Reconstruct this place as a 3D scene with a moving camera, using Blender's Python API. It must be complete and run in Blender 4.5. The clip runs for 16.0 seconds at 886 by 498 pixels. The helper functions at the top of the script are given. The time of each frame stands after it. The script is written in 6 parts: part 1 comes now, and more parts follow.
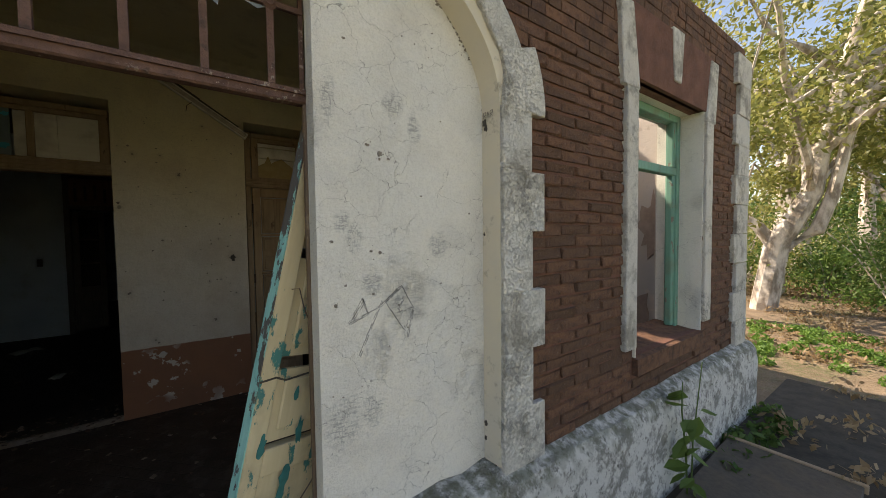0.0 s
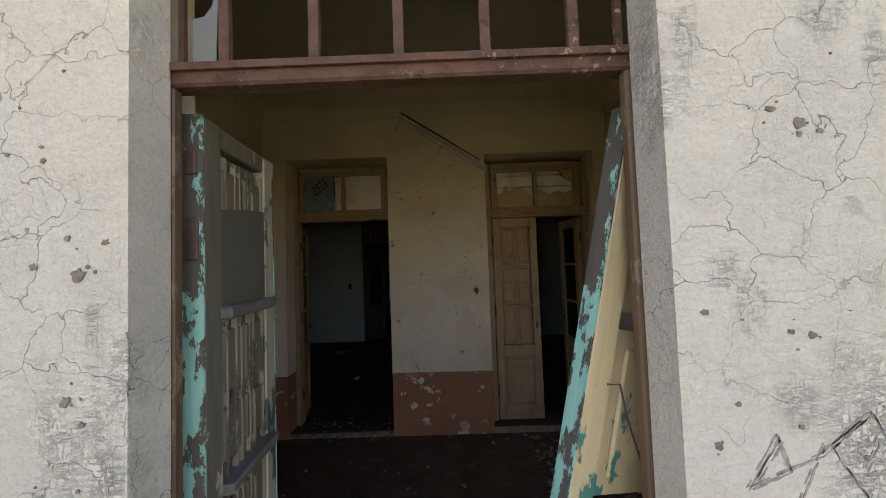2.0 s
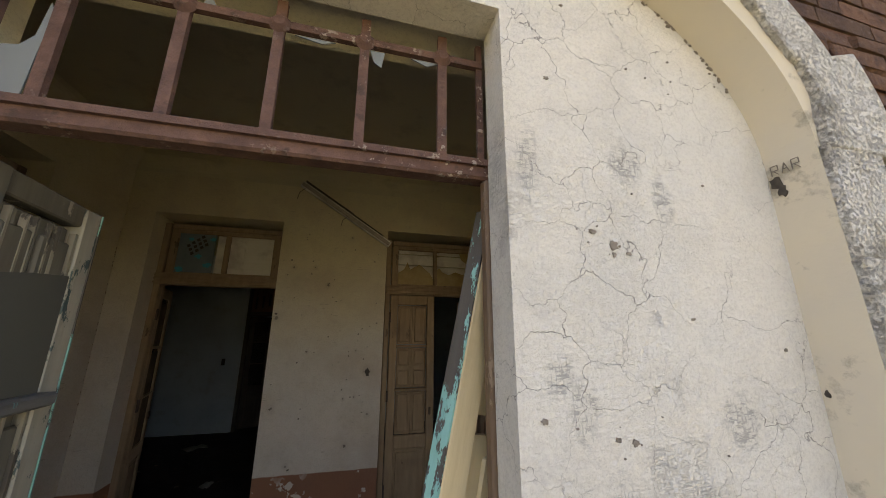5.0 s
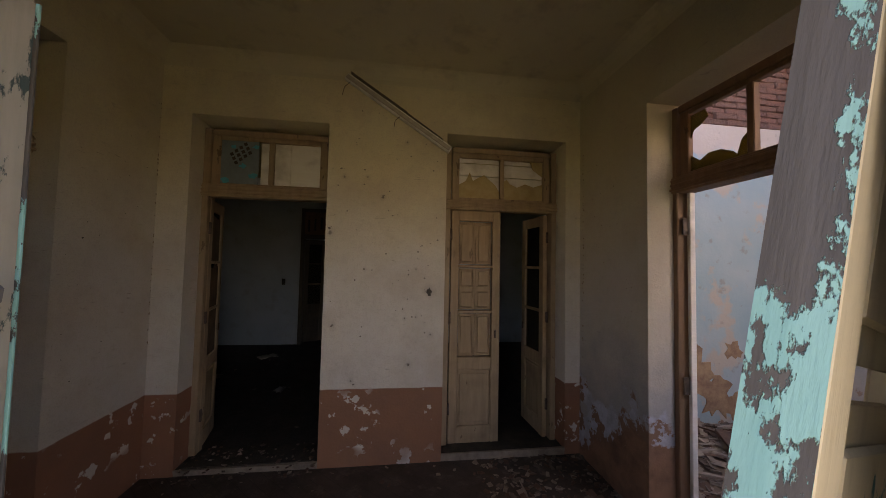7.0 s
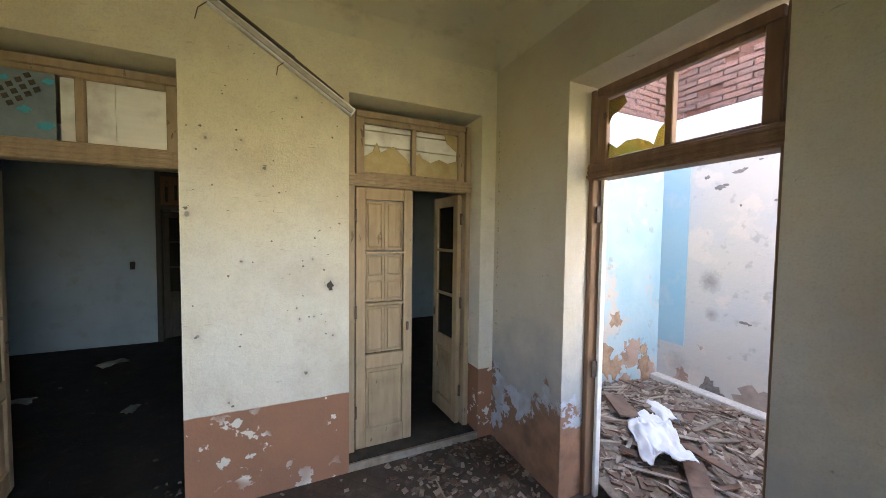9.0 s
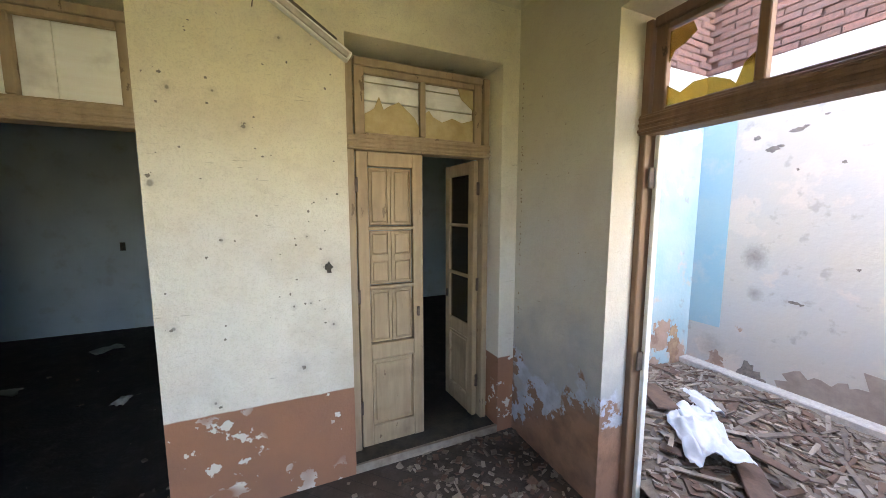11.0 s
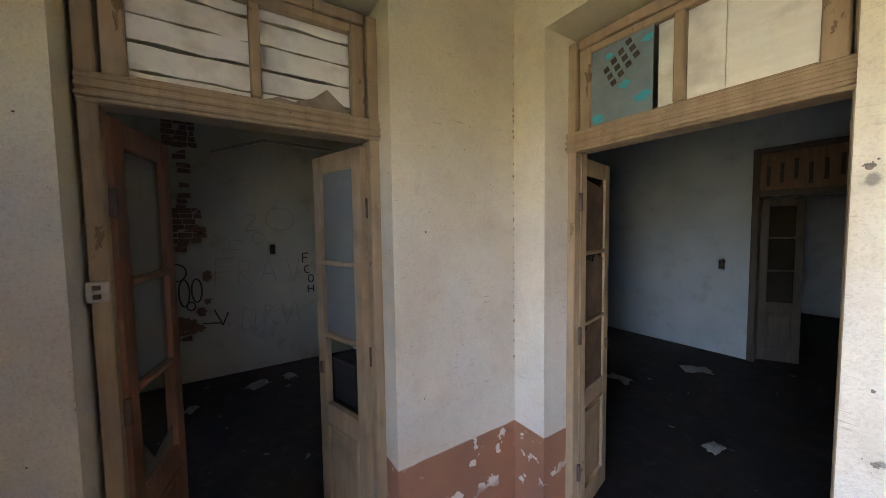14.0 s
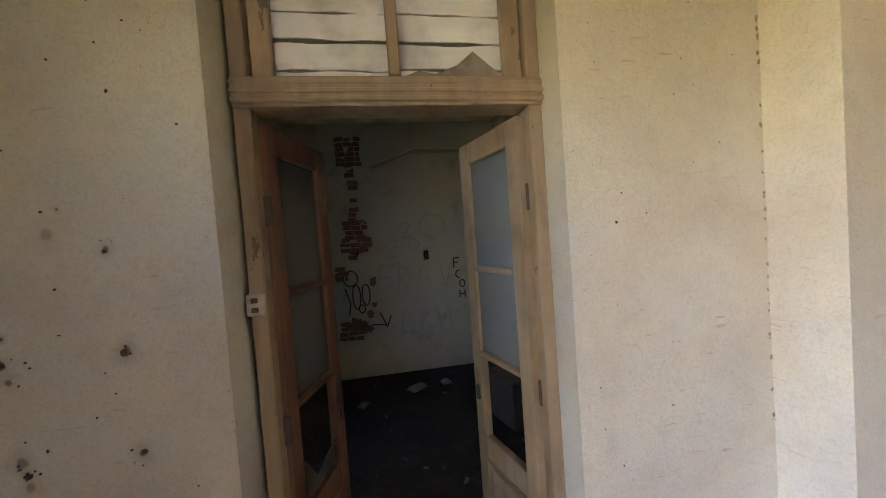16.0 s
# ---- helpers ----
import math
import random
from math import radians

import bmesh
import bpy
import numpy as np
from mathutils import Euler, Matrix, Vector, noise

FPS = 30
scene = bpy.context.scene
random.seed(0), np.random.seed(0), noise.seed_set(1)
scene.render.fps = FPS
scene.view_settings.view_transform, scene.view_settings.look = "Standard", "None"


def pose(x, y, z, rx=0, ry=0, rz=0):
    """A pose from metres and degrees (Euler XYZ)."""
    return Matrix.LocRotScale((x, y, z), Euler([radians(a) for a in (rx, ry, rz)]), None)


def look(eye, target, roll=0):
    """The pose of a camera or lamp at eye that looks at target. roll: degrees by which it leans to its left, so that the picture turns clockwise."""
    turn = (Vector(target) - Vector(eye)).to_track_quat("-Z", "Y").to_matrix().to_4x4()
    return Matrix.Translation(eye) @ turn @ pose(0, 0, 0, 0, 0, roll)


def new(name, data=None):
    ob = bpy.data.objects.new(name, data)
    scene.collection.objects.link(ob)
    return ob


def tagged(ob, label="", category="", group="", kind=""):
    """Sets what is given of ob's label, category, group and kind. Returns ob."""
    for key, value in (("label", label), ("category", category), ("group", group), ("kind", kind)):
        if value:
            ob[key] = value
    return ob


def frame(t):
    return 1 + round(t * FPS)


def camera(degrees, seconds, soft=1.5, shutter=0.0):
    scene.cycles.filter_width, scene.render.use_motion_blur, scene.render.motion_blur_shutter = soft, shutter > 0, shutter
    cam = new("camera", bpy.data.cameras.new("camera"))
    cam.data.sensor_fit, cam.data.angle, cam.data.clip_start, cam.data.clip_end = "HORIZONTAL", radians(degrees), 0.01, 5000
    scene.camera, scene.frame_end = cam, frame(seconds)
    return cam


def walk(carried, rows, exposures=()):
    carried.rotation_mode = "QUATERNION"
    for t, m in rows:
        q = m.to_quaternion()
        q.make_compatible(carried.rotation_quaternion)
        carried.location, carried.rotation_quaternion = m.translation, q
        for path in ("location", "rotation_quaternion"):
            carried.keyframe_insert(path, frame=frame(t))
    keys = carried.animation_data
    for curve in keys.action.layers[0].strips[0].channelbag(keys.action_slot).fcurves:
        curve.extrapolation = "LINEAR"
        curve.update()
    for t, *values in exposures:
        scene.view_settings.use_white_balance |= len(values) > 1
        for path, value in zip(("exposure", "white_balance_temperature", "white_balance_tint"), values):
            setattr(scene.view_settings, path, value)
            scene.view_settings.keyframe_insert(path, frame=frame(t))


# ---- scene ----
cam = camera(104.9, 16.0, soft=0.8)
PATH = [
    (0, (0.304, 0.228, 1.518), (1.436, 1.875, 1.438), -0.7),
    (0.5, (0.326, 0.469, 1.487), (1.025, 2.34, 1.373), -0.8),
    (1, (0.358, 0.677, 1.525), (0.748, 2.638, 1.45), -1.5),
    (1.5, (0.28, 0.808, 1.535), (0.515, 2.794, 1.509), -1.6),
    (2, (0.211, 0.834, 1.602), (0.194, 2.832, 1.685), -2.0),
    (2.3, (0.195, 0.783, 1.646), (-0.009, 2.759, 1.882), -2.2),
    (2.4, (0.191, 0.754, 1.654), (-0.128, 2.699, 1.992), -1.5),
    (2.5, (0.179, 0.745, 1.659), (-0.183, 2.674, 2.047), -1.1),
    (3, (0.113, 0.712, 1.686), (-0.435, 2.567, 2.197), 0.5),
    (3.5, (0.116, 0.684, 1.718), (-0.589, 2.459, 2.311), 0.8),
    (4, (0.166, 0.678, 1.737), (-0.413, 2.467, 2.416), 2.0),
    (4.5, (0.309, 0.747, 1.726), (0.351, 2.626, 2.408), 0.7),
    (5, (0.323, 0.859, 1.644), (0.818, 2.733, 2.139), 0.2),
    (5.2, (0.309, 0.903, 1.638), (0.824, 2.787, 2.071), 0.4),
    (7.3, (0.198, 1.511, 1.549), (0.453, 3.494, 1.611), 1.1),
    (7.5, (0.186, 1.617, 1.567), (0.443, 3.6, 1.616), 1.0),
    (8, (0.169, 1.757, 1.676), (0.542, 3.721, 1.712), 0.6),
    (8.5, (0.211, 1.748, 1.692), (0.847, 3.644, 1.657), 0.7),
    (8.7, (0.224, 1.728, 1.692), (0.977, 3.58, 1.64), 1.1),
    (10.8, (0.285, 2.047, 1.696), (1.222, 3.799, 1.467), 0.8),
    (11, (0.314, 2.103, 1.655), (1.114, 3.923, 1.437), 0.0),
    (11.5, (0.275, 2.231, 1.688), (0.781, 4.146, 1.41), -0.6),
    (12, (0.165, 2.402, 1.673), (0.387, 4.376, 1.436), -0.5),
    (12.5, (0.08, 2.535, 1.672), (-0.325, 4.486, 1.494), -0.9),
    (13, (0.046, 2.688, 1.684), (-1.015, 4.38, 1.573), -0.5),
    (13.5, (-0.031, 2.761, 1.69), (-1.523, 4.089, 1.583), -0.1),
    (14, (-0.189, 2.81, 1.682), (-1.859, 3.904, 1.565), -0.8),
    (14.5, (-0.339, 2.845, 1.658), (-2.182, 3.611, 1.526), -2.0),
    (15, (-0.408, 2.886, 1.661), (-2.389, 3.161, 1.602), -4.6),
    (15.5, (-0.447, 2.923, 1.662), (-2.432, 3.157, 1.611), -5.1),
    (16, (-0.59, 2.894, 1.658), (-2.564, 3.208, 1.594), -4.2),
]
EXPOSURES = [(0.0, 0.92, 8000, 17), (0.5, 1.14, 8000, 24), (1.0, 1.58, 8000, 26), (1.5, 1.72, 8000, 24), (3.5, 1.72, 7900, 24), (5.2, 1.72, 8200, 26), (7.3, 2.55, 8300, 36), (8.0, 3.65, 7600, 24), (8.7, 4.2, 7000, 18), (11.0, 4.4, 6800, 18), (12.0, 4.47, 6700, 21), (12.5, 4.55, 6550, 22), (13.0, 4.63, 6350, 22), (13.5, 4.67, 6300, 25), (14.0, 4.9, 6550, 27), (15.0, 5.38, 7150, 28), (16.0, 5.38, 7150, 26)]
walk(cam, [(t, look(eye, target, roll)) for t, eye, target, roll in PATH], EXPOSURES)

# ---- sky and sun ----
SUN_ELEVATION, SUN_AZIMUTH = 45.0, -20.5   # degrees; azimuth from +y towards +x
world = bpy.data.worlds.new("sky")
scene.world = world
world.use_nodes = True
wt = world.node_tree
sky = wt.nodes.new("ShaderNodeTexSky")
sky.sky_type = "NISHITA"
sky.sun_disc = False
sky.sun_elevation = radians(SUN_ELEVATION)
sky.sun_rotation = radians(SUN_AZIMUTH)
wt.links.new(sky.outputs[0], wt.nodes["Background"].inputs[0])
wt.nodes["Background"].inputs[1].default_value = 0.15
sun = new("sun", bpy.data.lights.new("sun", "SUN"))
sun.data.energy, sun.data.angle, sun.data.color = 5.0, radians(0.5), (1.0, 0.95, 0.86)
sun.matrix_world = look((8, 20, 25), (8 - math.sin(radians(SUN_AZIMUTH)) * math.cos(radians(SUN_ELEVATION)), 20 - math.cos(radians(SUN_AZIMUTH)) * math.cos(radians(SUN_ELEVATION)), 25 - math.sin(radians(SUN_ELEVATION))))

# ---- plan, in metres ----
FLOOR, GROUND = -0.08, -0.27
FACE, FRONT, BRICK = 1.44, 1.315, 1.345      # door plaster, stone border, brick face
SOUTH_IN, NORTH, WEST, EAST = 1.70, 4.245, -1.62, 1.86   # faces of the hall
CEILING = 3.2
ARCH_X, ARCH_Z, ARCH_A, ARCH_B = 0.137, 2.08, 1.24, 0.71
DOOR = (-0.36, 0.61, 2.39)                   # entrance opening
rng = random.Random(7)


# ---- materials ----
class Nodes:
    """A small writer of shader nodes in object space."""

    def __init__(self, name, rough=0.9):
        self.mat = bpy.data.materials.new(name)
        self.mat.use_nodes = True
        self.t = self.mat.node_tree
        self.bsdf = self.t.nodes["Principled BSDF"]
        self.bsdf.inputs["Roughness"].default_value = rough
        self.co = self.t.nodes.new("ShaderNodeTexCoord").outputs["Object"]
        self.ragged = None

    def link(self, a, b):
        self.t.links.new(a, b)

    def scaled(self, scale):
        m = self.t.nodes.new("ShaderNodeMapping")
        m.inputs["Scale"].default_value = scale
        self.link(self.co, m.inputs["Vector"])
        return m.outputs[0]

    def noise(self, scale, detail=4.0, rough=0.55, stretch=None, warp=0.0):
        n = self.t.nodes.new("ShaderNodeTexNoise")
        n.inputs["Scale"].default_value = scale
        n.inputs["Detail"].default_value = detail
        n.inputs["Roughness"].default_value = rough
        n.inputs["Distortion"].default_value = warp
        self.link(self.scaled(stretch) if stretch else self.co, n.inputs["Vector"])
        return n.outputs[0]

    def cells(self, scale, feature="F1", warp=0.0, wscale=6.0, stretch=(1, 1, 1)):
        v = self.t.nodes.new("ShaderNodeTexVoronoi")
        v.feature = feature
        v.inputs["Scale"].default_value = scale
        co = self.scaled(stretch)
        if warp:
            n = self.t.nodes.new("ShaderNodeTexNoise")
            n.inputs["Scale"].default_value = wscale
            n.inputs["Detail"].default_value = 4
            self.link(self.co, n.inputs["Vector"])
            s = self.t.nodes.new("ShaderNodeVectorMath")
            s.operation = "MULTIPLY_ADD"
            s.inputs[1].default_value = (warp, warp, warp)
            self.link(n.outputs["Color"], s.inputs[0])
            self.link(co, s.inputs[2])
            co = s.outputs[0]
        self.link(co, v.inputs["Vector"])
        return v.outputs["Distance"]

    def height(self, axis=2):
        s = self.t.nodes.new("ShaderNodeSeparateXYZ")
        self.link(self.co, s.inputs[0])
        return s.outputs[axis]

    def stain(self, x, z, rx, rz, edge=0.35, axis=0):
        """1 inside a ragged patch at (x, z) of a wall, 0 outside."""
        if self.ragged is None:
            self.ragged = self.span(self.noise(20, 7, 0.7), 0, 1, -1.3, 1.3)
            self.axes = [self.height(0), self.height(1), self.height(2)]
        dx = self.mul(self.math("SUBTRACT", self.axes[axis], x), 1 / rx)
        dz = self.mul(self.math("SUBTRACT", self.axes[2], z), 1 / rz)
        d = self.math("SQRT", self.math("ADD", self.mul(dx, dx), self.mul(dz, dz)))
        return self.span(self.math("ADD", d, self.ragged), 1 + edge, 1 - edge)

    def random(self):
        return self.t.nodes.new("ShaderNodeObjectInfo").outputs["Random"]

    def island(self):
        return self.t.nodes.new("ShaderNodeNewGeometry").outputs["Random Per Island"]

    def span(self, v, lo, hi, a=0.0, b=1.0):
        m = self.t.nodes.new("ShaderNodeMapRange")
        for k, x in zip(("From Min", "From Max", "To Min", "To Max"), (lo, hi, a, b)):
            m.inputs[k].default_value = x
        self.link(v, m.inputs["Value"])
        return m.outputs[0]

    def math(self, op, a, b=0.0):
        m = self.t.nodes.new("ShaderNodeMath")
        m.operation = op
        for i, x in enumerate((a, b)):
            if isinstance(x, (int, float)):
                m.inputs[i].default_value = x
            else:
                self.link(x, m.inputs[i])
        return m.outputs[0]

    def mul(self, a, b):
        return self.math("MULTIPLY", a, b)

    def mix(self, fac, a, b):
        m = self.t.nodes.new("ShaderNodeMix")
        m.data_type = "RGBA"
        for k, x in (("Factor", fac), ("A", a), ("B", b)):
            sock = [i for i in m.inputs if i.name == k and i.enabled][0]
            if isinstance(x, (int, float)):
                sock.default_value = x
            elif isinstance(x, tuple):
                sock.default_value = (*x, 1)
            else:
                self.link(x, sock)
        return [o for o in m.outputs if o.enabled][0]

    def done(self, color, bump=None, strength=0.4, distance=0.01, rough=None):
        self.link(color, self.bsdf.inputs["Base Color"])
        if bump is not None:
            b = self.t.nodes.new("ShaderNodeBump")
            b.inputs["Strength"].default_value = strength
            b.inputs["Distance"].default_value = distance
            self.link(bump, b.inputs["Height"])
            self.link(b.outputs[0], self.bsdf.inputs["Normal"])
        if rough is not None:
            self.link(rough, self.bsdf.inputs["Roughness"])
        return self.mat


def facade_plaster():
    n = Nodes("facade_plaster")
    col = n.mix(n.span(n.noise(1.6, 5), 0.35, 0.68), (0.82, 0.775, 0.69), (0.76, 0.745, 0.69))
    col = n.mix(n.mul(n.span(n.noise(5, 6), 0.52, 0.75), 0.3), col, (0.58, 0.55, 0.49))
    scratch = n.math("MAXIMUM", n.span(n.noise(1.0, 7, 0.7, (40, 40, 150)), 0.50, 0.56), n.mul(n.span(n.noise(1.0, 6, 0.7, (170, 170, 30)), 0.53, 0.59), 0.8))
    area = n.span(n.noise(2.6, 6, 0.62, (1.4, 1.4, 0.9)), 0.56, 0.70)
    deep = n.span(n.noise(2.9, 3, 0.5, (1.3, 1.3, 0.9)), 0.68, 0.76)
    for x, z, rx, rz in ((0.70, 1.575, 0.04, 0.04), (0.74, 1.51, 0.035, 0.07), (1.11, 1.47, 0.055, 0.06), (0.81, 1.345, 0.045, 0.06), (0.69, 0.84, 0.08, 0.10), (0.80, 0.85, 0.05, 0.08), (0.91, 2.03, 0.05, 0.06), (0.66, 2.0, 0.03, 0.09), (1.0, 1.95, 0.03, 0.07), (-0.516, 2.231, 0.06, 0.08), (0.0, 2.55, 0.16, 0.03), (0.245, 2.673, 0.055, 0.045), (-0.42, 1.48, 0.025, 0.08), (-0.85, 1.37, 0.05, 0.05), (-0.60, 2.34, 0.07, 0.12), (-0.39, 1.25, 0.04, 0.06)):
        deep = n.math("MAXIMUM", deep, n.stain(x, z, rx * 0.75, rz * 0.8))
    worn = n.mul(n.span(area, 0, 1, 0.10, 0.8), scratch)
    col = n.mix(n.mul(worn, 0.68), col, (0.40, 0.38, 0.35))
    col = n.mix(n.mul(deep, n.span(scratch, 0, 1, 0.14, 0.8)), col, (0.34, 0.34, 0.32))
    col = n.mix(n.mul(n.span(n.noise(140, 5, 0.75), 0.49, 0.60), 0.26), col, (0.46, 0.44, 0.40))
    edge = n.cells(6.2, "DISTANCE_TO_EDGE", 0.10, 14, (1, 1, 1.1))
    crack = n.mul(n.span(edge, 0.0012, 0.0052, 1, 0), n.span(n.noise(3.1, 3), 0.40, 0.54, 0.12, 1.0))
    hair = n.mul(n.span(n.cells(12, "DISTANCE_TO_EDGE", 0.12, 12), 0.002, 0.010, 1, 0), n.span(n.noise(3.4, 2), 0.5, 0.62))
    crack = n.math("MAXIMUM", crack, n.mul(hair, 0.4))
    col = n.mix(n.mul(crack, 0.72), col, (0.20, 0.18, 0.16))
    pit = n.mul(n.span(n.cells(34, "F1", 0.5, 50, (1, 1, 1.8)), 0.12, 0.2, 1, 0), n.span(n.noise(5, 3), 0.53, 0.6))
    col = n.mix(n.mul(pit, 0.7), col, (0.3, 0.28, 0.26))
    h = n.math("SUBTRACT", n.noise(60, 7, 0.7), n.math("ADD", n.mul(crack, 0.5), n.math("ADD", n.mul(pit, 0.8), n.mul(worn, 0.7))))
    return n.done(col, h, 1.0, 0.009)


def soffit_plaster():
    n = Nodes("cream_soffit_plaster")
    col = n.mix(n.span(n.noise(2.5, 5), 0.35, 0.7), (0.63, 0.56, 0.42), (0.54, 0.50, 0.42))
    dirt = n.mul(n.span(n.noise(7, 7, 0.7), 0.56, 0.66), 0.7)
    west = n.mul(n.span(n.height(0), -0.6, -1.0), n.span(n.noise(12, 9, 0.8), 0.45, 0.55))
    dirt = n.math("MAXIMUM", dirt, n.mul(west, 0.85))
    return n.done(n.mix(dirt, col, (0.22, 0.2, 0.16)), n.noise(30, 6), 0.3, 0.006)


def stone_white():
    n = Nodes("weathered_whitewash")
    tone = n.math("ADD", n.noise(4.2, 9, 0.70), n.mul(n.random(), 0.10))
    col = n.mix(n.span(tone, 0.56, 0.68), (0.84, 0.81, 0.74), (0.46, 0.43, 0.37))
    lichen = n.mul(n.span(n.noise(3.0, 6, 0.65), 0.50, 0.60), n.span(n.noise(18, 9, 0.8), 0.46, 0.54))
    col = n.mix(n.mul(lichen, 0.62), col, (0.22, 0.21, 0.17))
    spots = n.span(n.noise(110, 6, 0.75), 0.50, 0.62)
    col = n.mix(n.mul(spots, 0.22), col, (0.25, 0.24, 0.21))
    return n.done(col, n.math("ADD", n.noise(24, 9, 0.75), n.mul(spots, -0.6)), 1.0, 0.018)


def plinth_mat():
    n = Nodes("plinth_render")
    z = n.height()
    moss = n.mul(n.span(n.math("ADD", z, n.mul(n.noise(9, 6), 0.25)), 0.40, 0.54), n.span(n.noise(16, 5), 0.4, 0.55))
    col = n.mix(n.span(n.noise(7, 10, 0.76), 0.48, 0.57), (0.78, 0.77, 0.73), (0.32, 0.31, 0.28))
    col = n.mix(n.mul(n.span(n.noise(26, 8, 0.7), 0.56, 0.62), 0.75), col, (0.12, 0.12, 0.10))
    col = n.mix(n.mul(moss, 0.7), col, (0.14, 0.15, 0.08))
    return n.done(col, n.math("ADD", n.noise(18, 9, 0.75), n.noise(70, 5, 0.7)), 1.0, 0.025)


def brick_mat(name, per_island=False, pale=0.0, tone=1.0, green=1.0):
    n = Nodes(name)
    rnd = n.island() if per_island else n.random()
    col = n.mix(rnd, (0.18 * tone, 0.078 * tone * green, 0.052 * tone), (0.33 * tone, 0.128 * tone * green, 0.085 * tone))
    col = n.mix(n.span(n.noise(11, 9, 0.78), 0.44, 0.62), col, (0.12 * tone, 0.06 * tone, 0.042 * tone))
    col = n.mix(n.mul(n.span(n.noise(60, 3), 0.64, 0.74), 0.3), col, (0.40, 0.30, 0.24))
    if pale:
        col = n.mix(pale, col, (0.52, 0.38, 0.32))
    return n.done(col, n.math("ADD", n.noise(28, 9, 0.75), n.mul(n.noise(90, 5, 0.7), 0.5)), 1.0, 0.022)


def mortar_mat():
    n = Nodes("red_washed_mortar")
    col = n.mix(n.span(n.noise(8, 7), 0.35, 0.7), (0.13, 0.057, 0.038), (0.21, 0.092, 0.062))
    return n.done(col, n.noise(40, 8, 0.75), 1.0, 0.02)


def hall_plaster(name, damp=0.0, dado=0.53, marks=(), axis=0, tone=1.0):
    n = Nodes(name)
    z = n.height()
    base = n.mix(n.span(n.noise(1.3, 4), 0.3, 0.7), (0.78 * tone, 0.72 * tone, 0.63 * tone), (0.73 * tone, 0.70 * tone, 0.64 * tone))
    # Yellowish light bounced off the ground, painted into the upper wall's colour.
    ground_bounce = n.span(n.math("ADD", z, n.mul(n.noise(1.1, 4), 1.0)), 2.0, 3.1)
    col = n.mix(n.mul(ground_bounce, 0.8), base, (0.75 * tone, 0.68 * tone, 0.43 * tone))
    blotch = n.mul(n.span(n.noise(2.0, 5, 0.55), 0.46, 0.72), 0.42)
    col = n.mix(blotch, col, (0.50, 0.40, 0.29))
    col = n.mix(n.mul(n.span(n.noise(11, 8, 0.75), 0.50, 0.68), 0.16), col, (0.42, 0.34, 0.25))
    scratch = n.mul(n.span(n.noise(1, 4, 0.6, (6, 6, 60)), 0.66, 0.74), 0.3)
    col = n.mix(scratch, col, (0.4, 0.35, 0.28))
    col = n.mix(n.mul(n.span(n.noise(120, 5, 0.75), 0.50, 0.62), 0.27), col, (0.40, 0.34, 0.25))
    dots = n.mul(n.span(n.cells(60, "F1", 0.25, 30), 0.10, 0.16, 1, 0), n.span(n.noise(9, 3), 0.54, 0.60))
    col = n.mix(n.mul(dots, 0.55), col, (0.22, 0.17, 0.12))
    tick = n.mul(n.span(n.noise(1, 4, 0.65, (9, 9, 75)), 0.64, 0.70), n.span(n.noise(3.3, 3), 0.48, 0.6))
    col = n.mix(n.mul(tick, 0.55), col, (0.30, 0.25, 0.18))
    specks = n.mul(n.span(n.cells(15, "F1", 0.3, 20), 0.05, 0.1, 1, 0), n.span(n.noise(6, 2), 0.57, 0.62))
    col = n.mix(n.mul(specks, 0.7), col, (0.2, 0.16, 0.12))
    for u, v, r, deep in marks:
        col = n.mix(n.mul(n.stain(u, v, r * 0.95, r * 1.1, 0.95, axis), deep * 0.45), col, (0.24, 0.20, 0.16))
        col = n.mix(n.mul(n.stain(u, v, r * 0.42, r * 0.5, 0.3, axis), deep), col, (0.10, 0.085, 0.075))
    wob = n.math("ADD", z, n.span(n.noise(5, 4), 0, 1, -0.012, 0.012))
    band = n.span(wob, dado - 0.004, dado + 0.004, 1, 0)
    paint = n.mix(n.span(n.noise(3, 5), 0.35, 0.7), (0.37, 0.175, 0.10), (0.30, 0.15, 0.095))
    flake = n.mul(n.span(n.noise(7.5, 6, 0.6), 0.585, 0.6), n.span(n.noise(2.3, 2), 0.45, 0.55))
    paint = n.mix(flake, paint, (0.72, 0.68, 0.62))
    if damp:
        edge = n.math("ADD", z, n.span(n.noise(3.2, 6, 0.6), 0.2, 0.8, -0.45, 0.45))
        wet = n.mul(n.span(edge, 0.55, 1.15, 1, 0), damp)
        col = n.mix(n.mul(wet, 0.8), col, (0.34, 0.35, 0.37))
        peel = n.span(n.noise(3.6, 8, 0.66), 0.53, 0.545)
        low = n.span(edge, 0.46, 0.54, 1, 0)
        tint = n.mix(n.span(n.noise(9, 5), 0.4, 0.65), (0.50, 0.54, 0.62), (0.36, 0.38, 0.43))
        col = n.mix(low, col, n.mix(peel, tint, (0.27, 0.16, 0.11)))
        rise = n.math("SUBTRACT", n.math("ADD", z, n.span(n.noise(2.6, 7, 0.6), 0.3, 0.7, -0.14, 0.14)), n.span(n.height(1), 3.45, 4.15, 0.46, 0.02))
        bare = n.mix(n.span(n.noise(6, 6), 0.4, 0.65), (0.34, 0.185, 0.115), (0.20, 0.115, 0.075))
        col = n.mix(n.span(rise, -0.012, 0.012, 1, 0), col, bare)
    else:
        col = n.mix(band, col, paint)
    h = n.math("SUBTRACT", n.noise(34, 8, 0.68), n.math("ADD", n.mul(n.mul(flake, band), 1.2), specks))
    return n.done(col, h, 0.7, 0.006)


